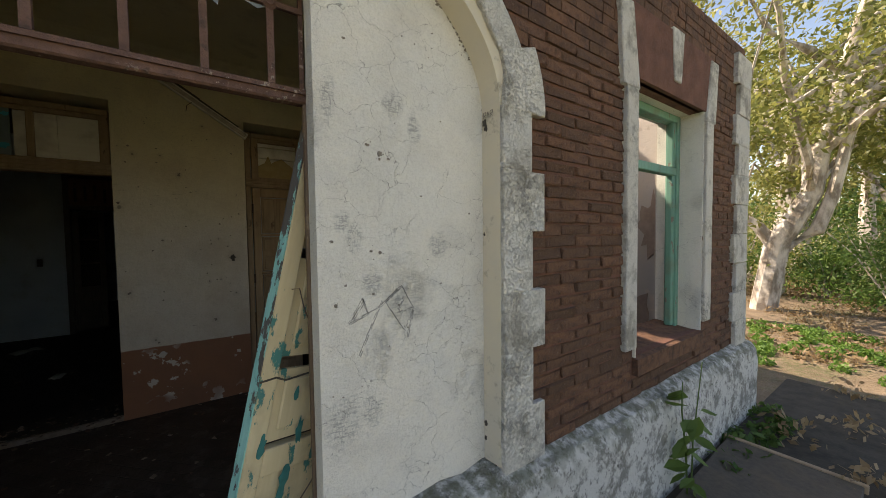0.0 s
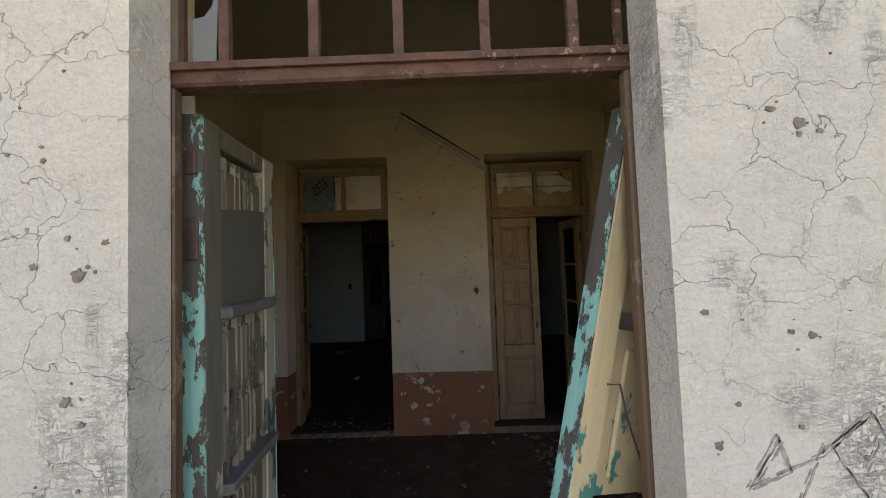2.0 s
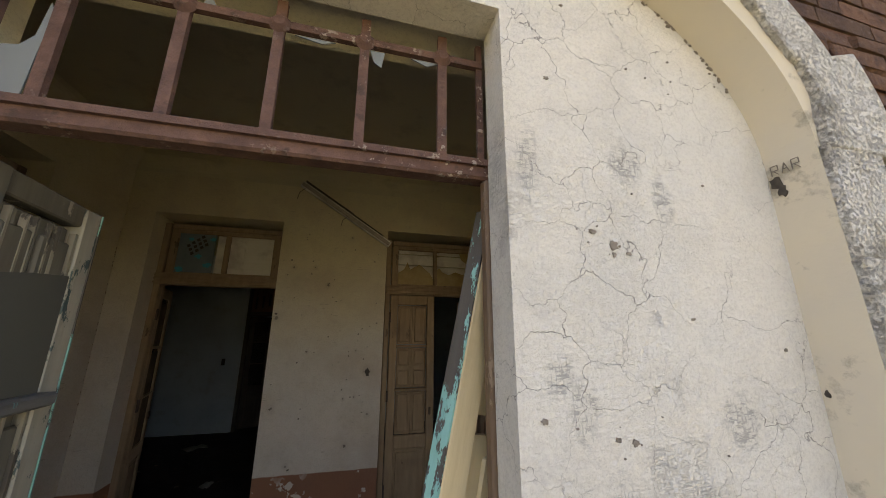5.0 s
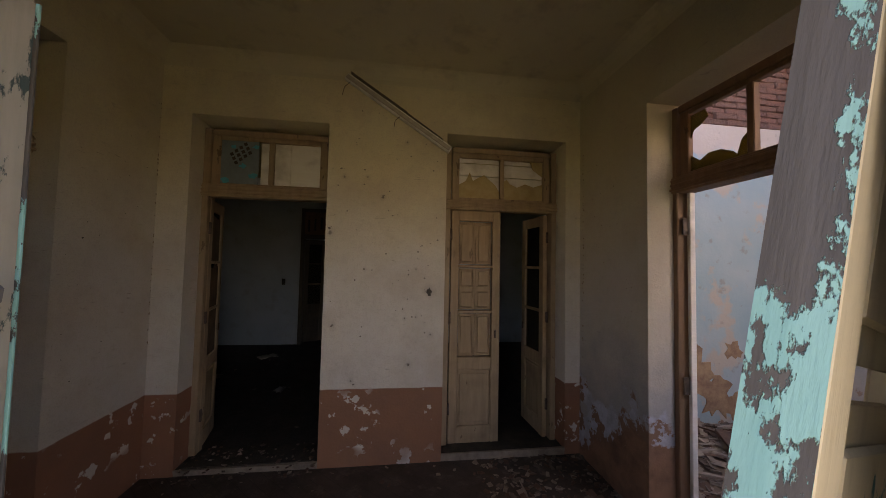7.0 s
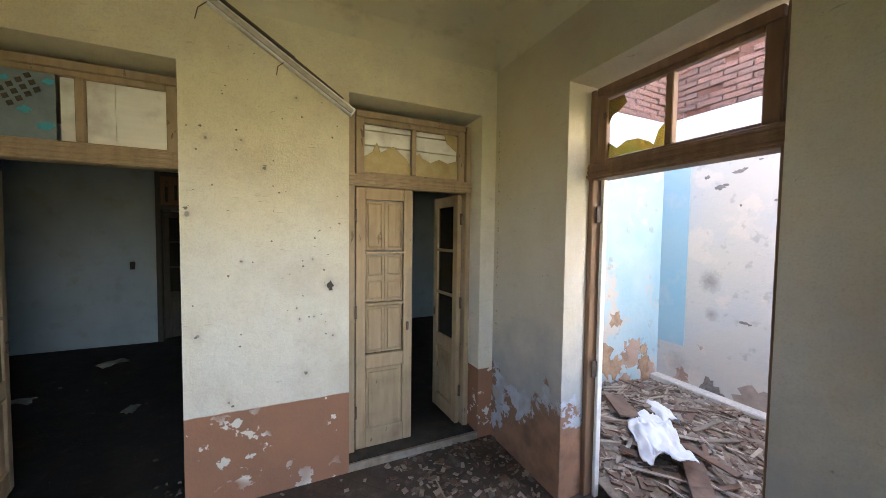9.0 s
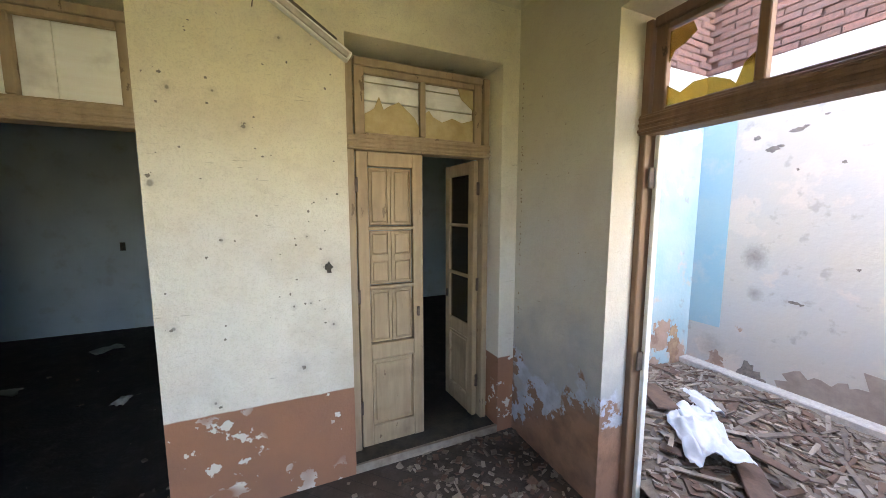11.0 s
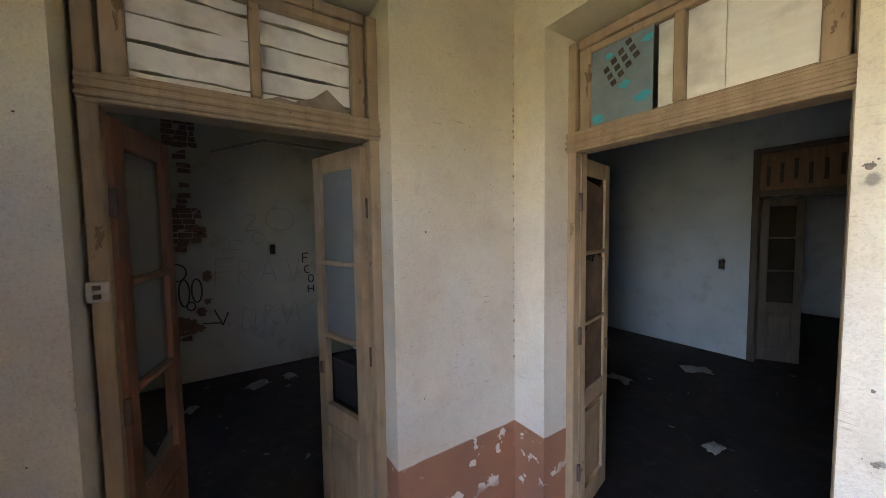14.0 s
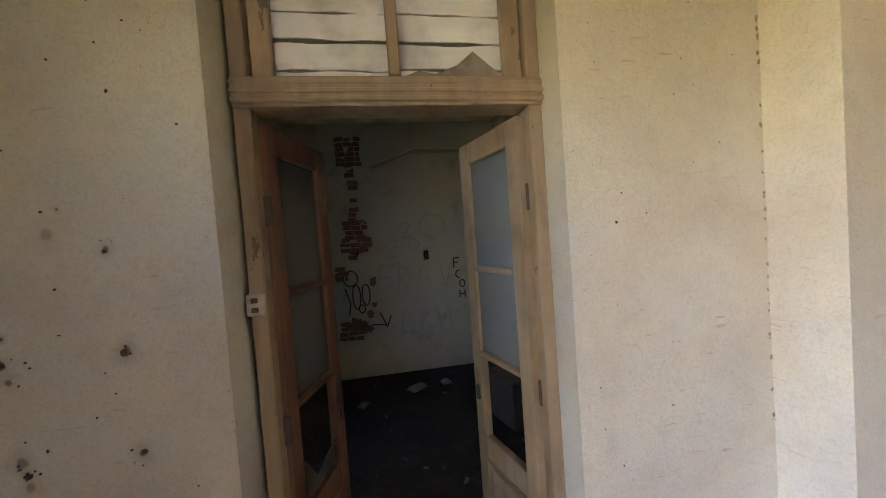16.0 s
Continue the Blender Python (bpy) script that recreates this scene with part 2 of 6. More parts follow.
def room_plaster(name, a, b, dirt=(0.3, 0.27, 0.22), amount=0.4):
    n = Nodes(name)
    col = n.mix(n.span(n.noise(1.4, 5), 0.35, 0.68), a, b)
    col = n.mix(n.mul(n.span(n.noise(4, 7, 0.65), 0.54, 0.7), amount), col, dirt)
    return n.done(col, n.noise(26, 6), 0.3, 0.006)


def ruin_plaster(name, paint, paint2, top=3.05, low=0.28, marks=()):
    """Painted plaster of the roofless room, flaked off near the floor and under the wall's bare top."""
    n = Nodes(name)
    z = n.height()
    col = n.mix(n.span(n.noise(1.8, 5), 0.38, 0.66), paint, paint2)
    old = n.mul(n.span(n.noise(2.6, 6, 0.6), 0.56, 0.62), 0.8)
    col = n.mix(old, col, (0.54, 0.46, 0.38))
    edge = n.math("ADD", z, n.span(n.noise(2.7, 6, 0.62), 0.25, 0.75, -0.75, 0.75))
    pink = n.mix(n.span(n.noise(5, 5), 0.4, 0.6), (0.44, 0.30, 0.23), (0.37, 0.25, 0.18))
    pink = n.mix(n.span(n.noise(4.2, 5), 0.56, 0.6), pink, (0.30, 0.19, 0.14))
    col = n.mix(n.span(edge, low - 0.02, low + 0.02, 1, 0), col, pink)
    for u, v, r, deep in marks:
        col = n.mix(n.mul(n.stain(u, v, r * 0.62, r * 0.75, 0.95, 1), deep), col, (0.16, 0.14, 0.12))
    up = n.math("ADD", z, n.span(n.noise(6, 6), 0.3, 0.7, -0.12, 0.12))
    col = n.mix(n.span(up, top - 0.35, top - 0.3), col, (0.56, 0.50, 0.44))
    stain = n.mul(n.span(n.noise(7, 5), 0.62, 0.7), 0.6)
    col = n.mix(stain, col, (0.3, 0.27, 0.24))
    return n.done(col, n.math("SUBTRACT", n.noise(24, 6), n.span(edge, low - 0.02, low + 0.02, 1, 0)), 0.4, 0.01)


def wood_paint(name, a, b, bare, chip=0.6, grain=(3, 3, 0.35), rough=0.62):
    """Painted timber with grain along z, chipped to the bare wood."""
    n = Nodes(name, rough)
    g = n.noise(9, 6, 0.6, grain)
    col = n.mix(n.span(g, 0.35, 0.68), a, b)
    fl = n.span(n.noise(13, 7, 0.7, (1, 1, 0.4)), chip - 0.012, chip + 0.012)
    col = n.mix(fl, col, bare)
    grime = n.mul(n.span(n.noise(5, 5), 0.5, 0.75), 0.45)
    col = n.mix(grime, col, (0.16, 0.11, 0.07))
    return n.done(col, n.math("SUBTRACT", g, n.mul(fl, 0.7)), 0.5, 0.006)


def plain(name, a, b, scale=8.0, rough=0.8, metal=0.0, bump=0.4, lo=0.35, hi=0.65):
    n = Nodes(name, rough)
    n.bsdf.inputs["Metallic"].default_value = metal
    return n.done(n.mix(n.span(n.noise(scale, 6, 0.65), lo, hi), a, b), n.noise(scale * 4, 6), bump, 0.005)


def glass_mat(name, tint=(0.9, 0.94, 0.92), haze=0.2, haze_col=(0.5, 0.52, 0.48)):
    m = bpy.data.materials.new(name)
    m.use_nodes = True
    t = m.node_tree
    t.nodes.remove(t.nodes["Principled BSDF"])
    out = t.nodes["Material Output"]
    clear, gloss, dust = (t.nodes.new("ShaderNodeBsdf" + k) for k in ("Transparent", "Glossy", "Diffuse"))
    clear.inputs[0].default_value = (*tint, 1)
    gloss.inputs["Roughness"].default_value = 0.08
    dust.inputs[0].default_value = (*haze_col, 1)
    fr = t.nodes.new("ShaderNodeFresnel")
    a, b = t.nodes.new("ShaderNodeMixShader"), t.nodes.new("ShaderNodeMixShader")
    t.links.new(fr.outputs[0], a.inputs[0])
    t.links.new(clear.outputs[0], a.inputs[1])
    t.links.new(gloss.outputs[0], a.inputs[2])
    b.inputs[0].default_value = haze
    t.links.new(a.outputs[0], b.inputs[1])
    t.links.new(dust.outputs[0], b.inputs[2])
    t.links.new(b.outputs[0], out.inputs[0])
    return m


def litter_ground():
    n = Nodes("leaf_litter_soil")
    col = n.mix(n.span(n.noise(3, 6), 0.35, 0.65), (0.17, 0.12, 0.075), (0.27, 0.20, 0.13))
    leaf = n.span(n.cells(22, "F1", 0.5, 12), 0.15, 0.45, 1, 0)
    col = n.mix(n.mul(leaf, n.span(n.noise(5, 3), 0.4, 0.6)), col, (0.36, 0.26, 0.15))
    green = n.mul(n.span(n.noise(0.9, 4), 0.5, 0.62), n.span(n.noise(18, 4), 0.4, 0.6))
    col = n.mix(n.mul(green, 0.7), col, (0.09, 0.12, 0.035))
    # Unseen lawn, kept extra pale as a reflector towards the doorway.
    bounce_lawn = n.mul(n.span(n.math("ADD", n.height(1), n.noise(1.5, 4)), -0.5, -1.3), 0.92)
    col = n.mix(bounce_lawn, col, n.mix(n.span(n.noise(7, 5), 0.35, 0.65), (0.38, 0.36, 0.16), (0.46, 0.41, 0.22)))
    return n.done(col, n.math("ADD", n.noise(30, 6), leaf), 0.8, 0.03)


def dirty_floor(name, a, b, dust, seams=0.6):
    n = Nodes(name, 0.8)
    x = n.height(0)
    y = n.height(1)
    diag = n.math("FRACT", n.mul(n.math("ADD", x, y), 7.5))
    seam = n.span(n.math("ABSOLUTE", n.math("SUBTRACT", diag, 0.5)), 0.46, 0.49)
    col = n.mix(n.span(n.noise(4, 7, 0.65), 0.38, 0.66), a, b)
    col = n.mix(n.mul(seam, seams), col, (0.02, 0.016, 0.012))
    col = n.mix(n.mul(n.span(n.noise(9, 7, 0.7), 0.52, 0.7), 0.6), col, dust)
    return n.done(col, n.math("SUBTRACT", n.noise(40, 6), n.mul(seam, seams)), 0.5, 0.008)


def leaf_mat(name, a, b):
    n = Nodes(name, 0.5)
    col = n.mix(n.island(), a, b)
    n.bsdf.inputs["Transmission Weight"].default_value = 0.0
    tr = n.t.nodes.new("ShaderNodeBsdfTranslucent")
    mx = n.t.nodes.new("ShaderNodeMixShader")
    mx.inputs[0].default_value = 0.45
    n.link(col, tr.inputs[0])
    n.link(col, n.bsdf.inputs["Base Color"])
    n.link(n.bsdf.outputs[0], mx.inputs[1])
    n.link(tr.outputs[0], mx.inputs[2])
    n.link(mx.outputs[0], n.t.nodes["Material Output"].inputs[0])
    return n.mat


def bark_mat():
    n = Nodes("pale_bark")
    col = n.mix(n.span(n.noise(5, 6, 0.6, (1, 1, 0.5)), 0.42, 0.6), (0.62, 0.56, 0.49), (0.24, 0.20, 0.16))
    return n.done(col, n.noise(20, 6), 0.6, 0.02)


PLASTER, SOFFIT, STONE, PLINTH = facade_plaster(), soffit_plaster(), stone_white(), plinth_mat()
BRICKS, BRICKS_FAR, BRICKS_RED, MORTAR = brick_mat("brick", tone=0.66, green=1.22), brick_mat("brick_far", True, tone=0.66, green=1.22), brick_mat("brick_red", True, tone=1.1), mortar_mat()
# Side walls' lower tone: some dirt, plus their weaker light put into the colour.
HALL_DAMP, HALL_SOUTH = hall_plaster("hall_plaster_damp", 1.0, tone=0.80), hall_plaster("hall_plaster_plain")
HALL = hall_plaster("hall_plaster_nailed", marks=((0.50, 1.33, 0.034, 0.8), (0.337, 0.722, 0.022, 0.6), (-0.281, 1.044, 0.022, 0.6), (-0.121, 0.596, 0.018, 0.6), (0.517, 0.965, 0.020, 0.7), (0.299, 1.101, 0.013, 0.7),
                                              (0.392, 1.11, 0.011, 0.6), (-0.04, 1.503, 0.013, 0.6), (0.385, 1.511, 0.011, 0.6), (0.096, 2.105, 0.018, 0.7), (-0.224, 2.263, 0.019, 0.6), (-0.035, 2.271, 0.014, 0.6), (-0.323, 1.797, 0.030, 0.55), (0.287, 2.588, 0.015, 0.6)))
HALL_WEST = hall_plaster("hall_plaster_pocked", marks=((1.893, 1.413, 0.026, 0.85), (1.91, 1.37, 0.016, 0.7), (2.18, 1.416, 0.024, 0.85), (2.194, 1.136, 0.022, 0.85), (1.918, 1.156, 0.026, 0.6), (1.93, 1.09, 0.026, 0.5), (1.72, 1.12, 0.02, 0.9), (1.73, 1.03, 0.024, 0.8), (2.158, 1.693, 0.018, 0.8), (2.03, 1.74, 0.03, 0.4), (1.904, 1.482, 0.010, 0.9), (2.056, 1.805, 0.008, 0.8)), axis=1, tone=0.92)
CEIL = room_plaster("ceiling_plaster", (0.70, 0.64, 0.44), (0.63, 0.58, 0.42), (0.25, 0.2, 0.14), 0.3)
SIDEROOM = room_plaster("side_room_plaster", (0.74, 0.72, 0.60), (0.64, 0.63, 0.53), (0.34, 0.29, 0.22), 0.45)
ROOM = room_plaster("room_plaster", (0.53, 0.60, 0.64), (0.44, 0.51, 0.55), (0.3, 0.27, 0.22), 0.35)
BLUE = ruin_plaster("blue_plaster", (0.31, 0.465, 0.525), (0.41, 0.515, 0.545), low=0.10)
CREAM = ruin_plaster("cream_plaster", (0.47, 0.42, 0.355), (0.43, 0.41, 0.385), low=-0.02, marks=((3.863, 1.224, 0.10, 0.75), (3.835, 0.872, 0.06, 0.6), (4.175, 0.226, 0.13, 0.4)))
BLUEBAND = room_plaster("blue_band_plaster", (0.23, 0.385, 0.45), (0.30, 0.41, 0.44), (0.45, 0.44, 0.4), 0.5)
DOORWOOD = wood_paint("cream_door_paint", (0.43, 0.31, 0.19), (0.34, 0.24, 0.145), (0.20, 0.13, 0.075), 0.66)
FRAMEWOOD = wood_paint("tan_frame_paint", (0.40, 0.295, 0.19), (0.32, 0.23, 0.145), (0.17, 0.115, 0.07), 0.63)
BROWNWOOD = wood_paint("brown_frame_wood", (0.25, 0.145, 0.085), (0.18, 0.10, 0.06), (0.10, 0.06, 0.035), 0.66)
GREYWOOD = wood_paint("weathered_grey_paint", (0.17, 0.16, 0.125), (0.115, 0.108, 0.085), (0.42, 0.38, 0.30), 0.63)
CREAMTEAL = wood_paint("cream_paint_over_teal", (0.66, 0.56, 0.36), (0.58, 0.48, 0.30), (0.05, 0.22, 0.20), 0.585)
GREEN = wood_paint("green_window_paint", (0.10, 0.25, 0.19), (0.13, 0.30, 0.23), (0.16, 0.13, 0.10), 0.6)


def rusty_iron():
    n = Nodes("rusty_red_iron", 0.8)
    col = n.mix(n.span(n.noise(22, 6, 0.65), 0.35, 0.65), (0.080, 0.040, 0.032), (0.15, 0.078, 0.058))
    chip = n.mul(n.span(n.noise(55, 6, 0.65), 0.57, 0.60), n.span(n.noise(3.5, 3), 0.50, 0.58))
    col = n.mix(n.mul(chip, 0.85), col, (0.42, 0.34, 0.28))
    dark = n.span(n.noise(30, 5), 0.60, 0.68)
    col = n.mix(n.mul(dark, 0.6), col, (0.035, 0.022, 0.018))
    return n.done(col, n.math("ADD", n.noise(70, 6, 0.7), chip), 0.8, 0.006)


RUST = rusty_iron()
IRON = plain("dark_iron", (0.07, 0.05, 0.04), (0.13, 0.09, 0.07), 20, 0.7)
WHITEBOARD = wood_paint("white_boards", (0.88, 0.87, 0.83), (0.84, 0.82, 0.77), (0.55, 0.50, 0.42), 0.72, (0.5, 0.5, 4))
BLACK = plain("dark_stain", (0.04, 0.035, 0.03), (0.09, 0.075, 0.06), 30, 0.95)
HOLE = plain("plaster_hole", (0.15, 0.13, 0.11), (0.30, 0.26, 0.215), 70, 0.95)
NAIL = plain("nail_smudge", (0.26, 0.20, 0.14), (0.42, 0.34, 0.25), 60, 0.95)
SCORCH = plain("grey_smudge", (0.42, 0.38, 0.33), (0.55, 0.5, 0.44), 30, 0.95)
AMBER = plain("amber_paper", (0.52, 0.42, 0.22), (0.42, 0.31, 0.14), 9, 0.6)
AMBERGLASS = glass_mat("amber_glass", (0.74, 0.60, 0.24), 0.35, (0.42, 0.34, 0.13))
GLASS = glass_mat("dusty_glass", (0.72, 0.74, 0.70), 0.4, (0.30, 0.29, 0.25))
DARKGLASS = glass_mat("grimy_glass", (0.45, 0.42, 0.36), 0.3, (0.12, 0.10, 0.08))
CARD = plain("brown_card", (0.16, 0.105, 0.06), (0.09, 0.06, 0.035), 7, 0.9)
# Red-brown wood, darkened further for the shade its leaf stands in.
REDWOOD = wood_paint("red_brown_wood", (0.22, 0.10, 0.058), (0.15, 0.07, 0.042), (0.10, 0.055, 0.035), 0.66)
TANDOOR = wood_paint("tan_door_paint", (0.42, 0.31, 0.20), (0.34, 0.245, 0.155), (0.17, 0.11, 0.07), 0.68)
PALEGLASS = glass_mat("pale_ribbed_glass", (0.6, 0.68, 0.72), 0.5, (0.36, 0.39, 0.40))
HALLFLOOR = dirty_floor("dirty_floorboards", (0.055, 0.04, 0.03), (0.09, 0.068, 0.052), (0.17, 0.14, 0.11))
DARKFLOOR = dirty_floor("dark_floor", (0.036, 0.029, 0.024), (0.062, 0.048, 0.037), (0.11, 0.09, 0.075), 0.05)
SOIL = litter_ground()
# Paving tone lowered to include the shade lying along the wall.
PAVING = plain("dark_paving", (0.034, 0.029, 0.022), (0.072, 0.060, 0.043), 9, 0.9, 0, 0.8)
DARKWOOD = wood_paint("dark_wet_timber", (0.075, 0.062, 0.05), (0.11, 0.09, 0.07), (0.05, 0.04, 0.03), 0.7)
DEBRIS = [plain("debris_grey_wood", (0.20, 0.155, 0.12), (0.12, 0.09, 0.07), 12), plain("debris_brown_wood", (0.16, 0.095, 0.062), (0.10, 0.06, 0.042), 12), plain("debris_pale", (0.34, 0.28, 0.22), (0.22, 0.175, 0.135), 12)]
RUBBLE = plain("rubble_soil", (0.13, 0.095, 0.065), (0.20, 0.155, 0.115), 14, 0.95, 0, 1.0)
PLASTIC = plain("white_plastic", (0.66, 0.66, 0.67), (0.54, 0.55, 0.57), 9, 0.4)
PAPER = plain("dirty_paper", (0.40, 0.37, 0.32), (0.28, 0.26, 0.22), 9)
TIN = plain("corrugated_rust", (0.10, 0.075, 0.06), (0.17, 0.13, 0.11), 9, 0.75)
BARK = bark_mat()
LEAF = leaf_mat("olive_leaves", (0.13, 0.16, 0.035), (0.34, 0.33, 0.10))
LEAF2 = leaf_mat("green_leaves", (0.05, 0.12, 0.025), (0.14, 0.22, 0.05))
CHARCOAL = plain("charcoal_stroke", (0.22, 0.21, 0.20), (0.46, 0.44, 0.40), 90, 0.95)
REDBRICKPATCH = plain("bare_brick_patch", (0.33, 0.20, 0.15), (0.25, 0.15, 0.11), 14, 0.95)
SHEET = plain("blue_grey_sheet", (0.20, 0.27, 0.30), (0.15, 0.20, 0.22), 6, 0.6)
CYAN = plain("cyan_print", (0.05, 0.42, 0.58), (0.04, 0.32, 0.45), 8, 0.6)


# ---- mesh helpers ----
def mesh_of(name, bm, material):
    me = bpy.data.meshes.new(name)
    bm.normal_update()
    bm.to_mesh(me)
    bm.free()
    me.materials.append(material)
    return me


def part(name, bm, material, parent=None, label=""):
    ob = new(name, mesh_of(name, bm, material))
    if parent is not None:
        ob.parent = parent
    return tagged(ob, label)


def structure(name, bm, material, label="", category=""):
    return tagged(part(name, bm, material), label, category, "", "structure")


def thing(name, m, label, category, group="", kind=""):
    ob = new(name)
    ob.matrix_basis = m
    ob.empty_display_size = 0.1
    return tagged(ob, label, category, group, kind)


def bx(bm, x0, x1, y0, y1, z0, z1, jit=0.0):
    v = [bm.verts.new((x + rng.uniform(-jit, jit), y + rng.uniform(-jit, jit), z + rng.uniform(-jit, jit))) for x in (x0, x1) for y in (y0, y1) for z in (z0, z1)]
    for f in ((0, 1, 3, 2), (4, 6, 7, 5), (0, 4, 5, 1), (2, 3, 7, 6), (0, 2, 6, 4), (1, 5, 7, 3)):
        bm.faces.new([v[i] for i in f])
    return v


def boxes(*dims, bevel=0.0, jit=0.0):
    bm = bmesh.new()
    for d in dims:
        bx(bm, *d, jit=jit)
    if bevel:
        bmesh.ops.bevel(bm, geom=bm.edges[:], offset=bevel, segments=1, affect="EDGES")
    return bm


def prism(bm, pts, depth, flat="xz", at=0.0):
    """Outline pts (u, v) drawn out along the third axis from at to at + depth."""
    def place(u, v, w):
        return {"xz": (u, w, v), "yz": (w, u, v), "xy": (u, v, w)}[flat]
    a = [bm.verts.new(place(u, v, at)) for u, v in pts]
    b = [bm.verts.new(place(u, v, at + depth)) for u, v in pts]
    bm.faces.new(a)
    bm.faces.new(b[::-1])
    for i in range(len(pts)):
        j = (i + 1) % len(pts)
        bm.faces.new((a[i], b[i], b[j], a[j]))
    bmesh.ops.recalc_face_normals(bm, faces=bm.faces[:])


def holed(us, vs, holes, w0, w1, flat="xz", soft=0.0):
    """A wall over the span us by vs, from w0 to w1 thick, with square holes (u0, u1, v0, v1) through it."""
    bm = bmesh.new()
    U = sorted({*us, *(h for q in holes for h in q[:2] if us[0] < h < us[1])})
    V = sorted({*vs, *(h for q in holes for h in q[2:] if vs[0] < h < vs[1])})
    solid = {(i, j) for i in range(len(U) - 1) for j in range(len(V) - 1)
             if not any(q[0] <= (U[i] + U[i + 1]) / 2 <= q[1] and q[2] <= (V[j] + V[j + 1]) / 2 <= q[3] for q in holes)}
    cache = {}

    def vert(i, j, k):
        if (i, j, k) not in cache:
            u, v, w = U[i], V[j], (w0, w1)[k]
            cache[i, j, k] = bm.verts.new({"xz": (u, w, v), "yz": (w, u, v), "xy": (u, v, w)}[flat])
        return cache[i, j, k]
    for i, j in solid:
        q = [(i, j), (i + 1, j), (i + 1, j + 1), (i, j + 1)]
        bm.faces.new([vert(*p, 0) for p in q])
        bm.faces.new([vert(*p, 1) for p in q[::-1]])
        for (di, dj), (a, b) in (((0, -1), (0, 1)), ((1, 0), (1, 2)), ((0, 1), (2, 3)), ((-1, 0), (3, 0))):
            if (i + di, j + dj) not in solid:
                bm.faces.new((vert(*q[b], 0), vert(*q[a], 0), vert(*q[a], 1), vert(*q[b], 1)))
    bmesh.ops.recalc_face_normals(bm, faces=bm.faces[:])
    return bm


def blob(bm, c, r, flat="xz", h=0.003, seed=0, squash=1.0, n=11):
    """A ragged low patch of radius r on a wall or floor."""
    q = random.Random(seed)
    pts = []
    for i in range(n):
        a, k = 2 * math.pi * i / n, r * q.uniform(0.55, 1.15)
        pts.append((c[0] + k * math.cos(a), c[1] + k * squash * math.sin(a)))
    prism(bm, pts, h, flat, c[2])


def ribbon(bm, pts, width, flat="xz", at=0.0, h=0.002):
    for (a, b), (c, d) in zip(pts, pts[1:]):
        l = math.hypot(c - a, d - b) or 1
        nx, ny = -(d - b) / l * width / 2, (c - a) / l * width / 2
        prism(bm, [(a - nx, b - ny), (c - nx, d - ny), (c + nx, d + ny), (a + nx, b + ny)], h, flat, at)


def tube(bm, pts, radii, sides=7):
    rings = []
    for i, p in enumerate(pts):
        d = (Vector(pts[min(i + 1, len(pts) - 1)]) - Vector(pts[max(i - 1, 0)])).normalized()
        u = d.orthogonal().normalized()
        w = d.cross(u)
        rings.append([bm.verts.new(Vector(p) + (u * math.cos(a) + w * math.sin(a)) * radii[i]) for a in (2 * math.pi * k / sides for k in range(sides))])
    for r, s in zip(rings, rings[1:]):
        for k in range(sides):
            bm.faces.new((r[k], r[(k + 1) % sides], s[(k + 1) % sides], s[k]))
    bm.faces.new(rings[0][::-1])
    bm.faces.new(rings[-1])


def arch_z(x, grow=0.0):
    d = (x - ARCH_X) / (ARCH_A + grow)
    return ARCH_Z + (ARCH_B + grow) * math.sqrt(max(0.0, 1 - d * d))


# ---- ground ----
gb = bmesh.new()
bmesh.ops.create_grid(gb, x_segments=60, y_segments=60, size=60)
for v in gb.verts:
    v.co.z = GROUND + (0.05 * noise.noise(v.co * 0.5) if v.co.length > 9 else 0)
far = 2500
ring = [gb.verts.new((sx * far, sy * far, GROUND)) for sx, sy in ((-1, -1), (1, -1), (1, 1), (-1, 1))]
near = [min(gb.verts[:], key=lambda v: (v.co.x - sx * 60) ** 2 + (v.co.y - sy * 60) ** 2) for sx, sy in ((-1, -1), (1, -1), (1, 1), (-1, 1))]
gb.verts.index_update()
sides = []
for k in range(4):
    a, b = near[k].co, near[(k + 1) % 4].co
    axis = 0 if abs(a.x - b.x) > abs(a.y - b.y) else 1
    row = sorted((v for v in gb.verts if v not in ring and abs(v.co[1 - axis] - a[1 - axis]) < 0.01), key=lambda v: v.co[axis] * (1 if b[axis] > a[axis] else -1))
    sides.append(row)
for k in range(4):
    gb.faces.new((*sides[k], ring[(k + 1) % 4], ring[k]))
bmesh.ops.recalc_face_normals(gb, faces=gb.faces[:])
if gb.faces[0].normal.z < 0:
    bmesh.ops.reverse_faces(gb, faces=gb.faces[:])
structure("ground", gb, SOIL, "bare soil strewn with dry leaves and grass", "ground")
structure("pavement", boxes((0.9, 6.0, -1.5, 1.22, GROUND - 0.1, GROUND + 0.012)), PAVING, "mossy brick-paved strip along the wall, darkened for the building's shade", "pavement")

# ---- floors and ceilings ----
structure("floor_hall", boxes((-1.9, 2.12, 1.44, 4.56, FLOOR - 0.15, FLOOR)), HALLFLOOR, "dirty dark floorboards of the entrance hall", "floor")
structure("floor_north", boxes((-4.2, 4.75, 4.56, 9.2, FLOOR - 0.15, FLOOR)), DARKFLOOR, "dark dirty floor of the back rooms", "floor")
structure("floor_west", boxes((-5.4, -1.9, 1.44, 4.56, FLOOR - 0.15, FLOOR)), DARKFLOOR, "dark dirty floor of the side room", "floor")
structure("floor_roofless", boxes((2.12, 4.75, 1.44, 4.56, FLOOR - 0.15, FLOOR)), RUBBLE, "earthy floor of the roofless room", "floor")
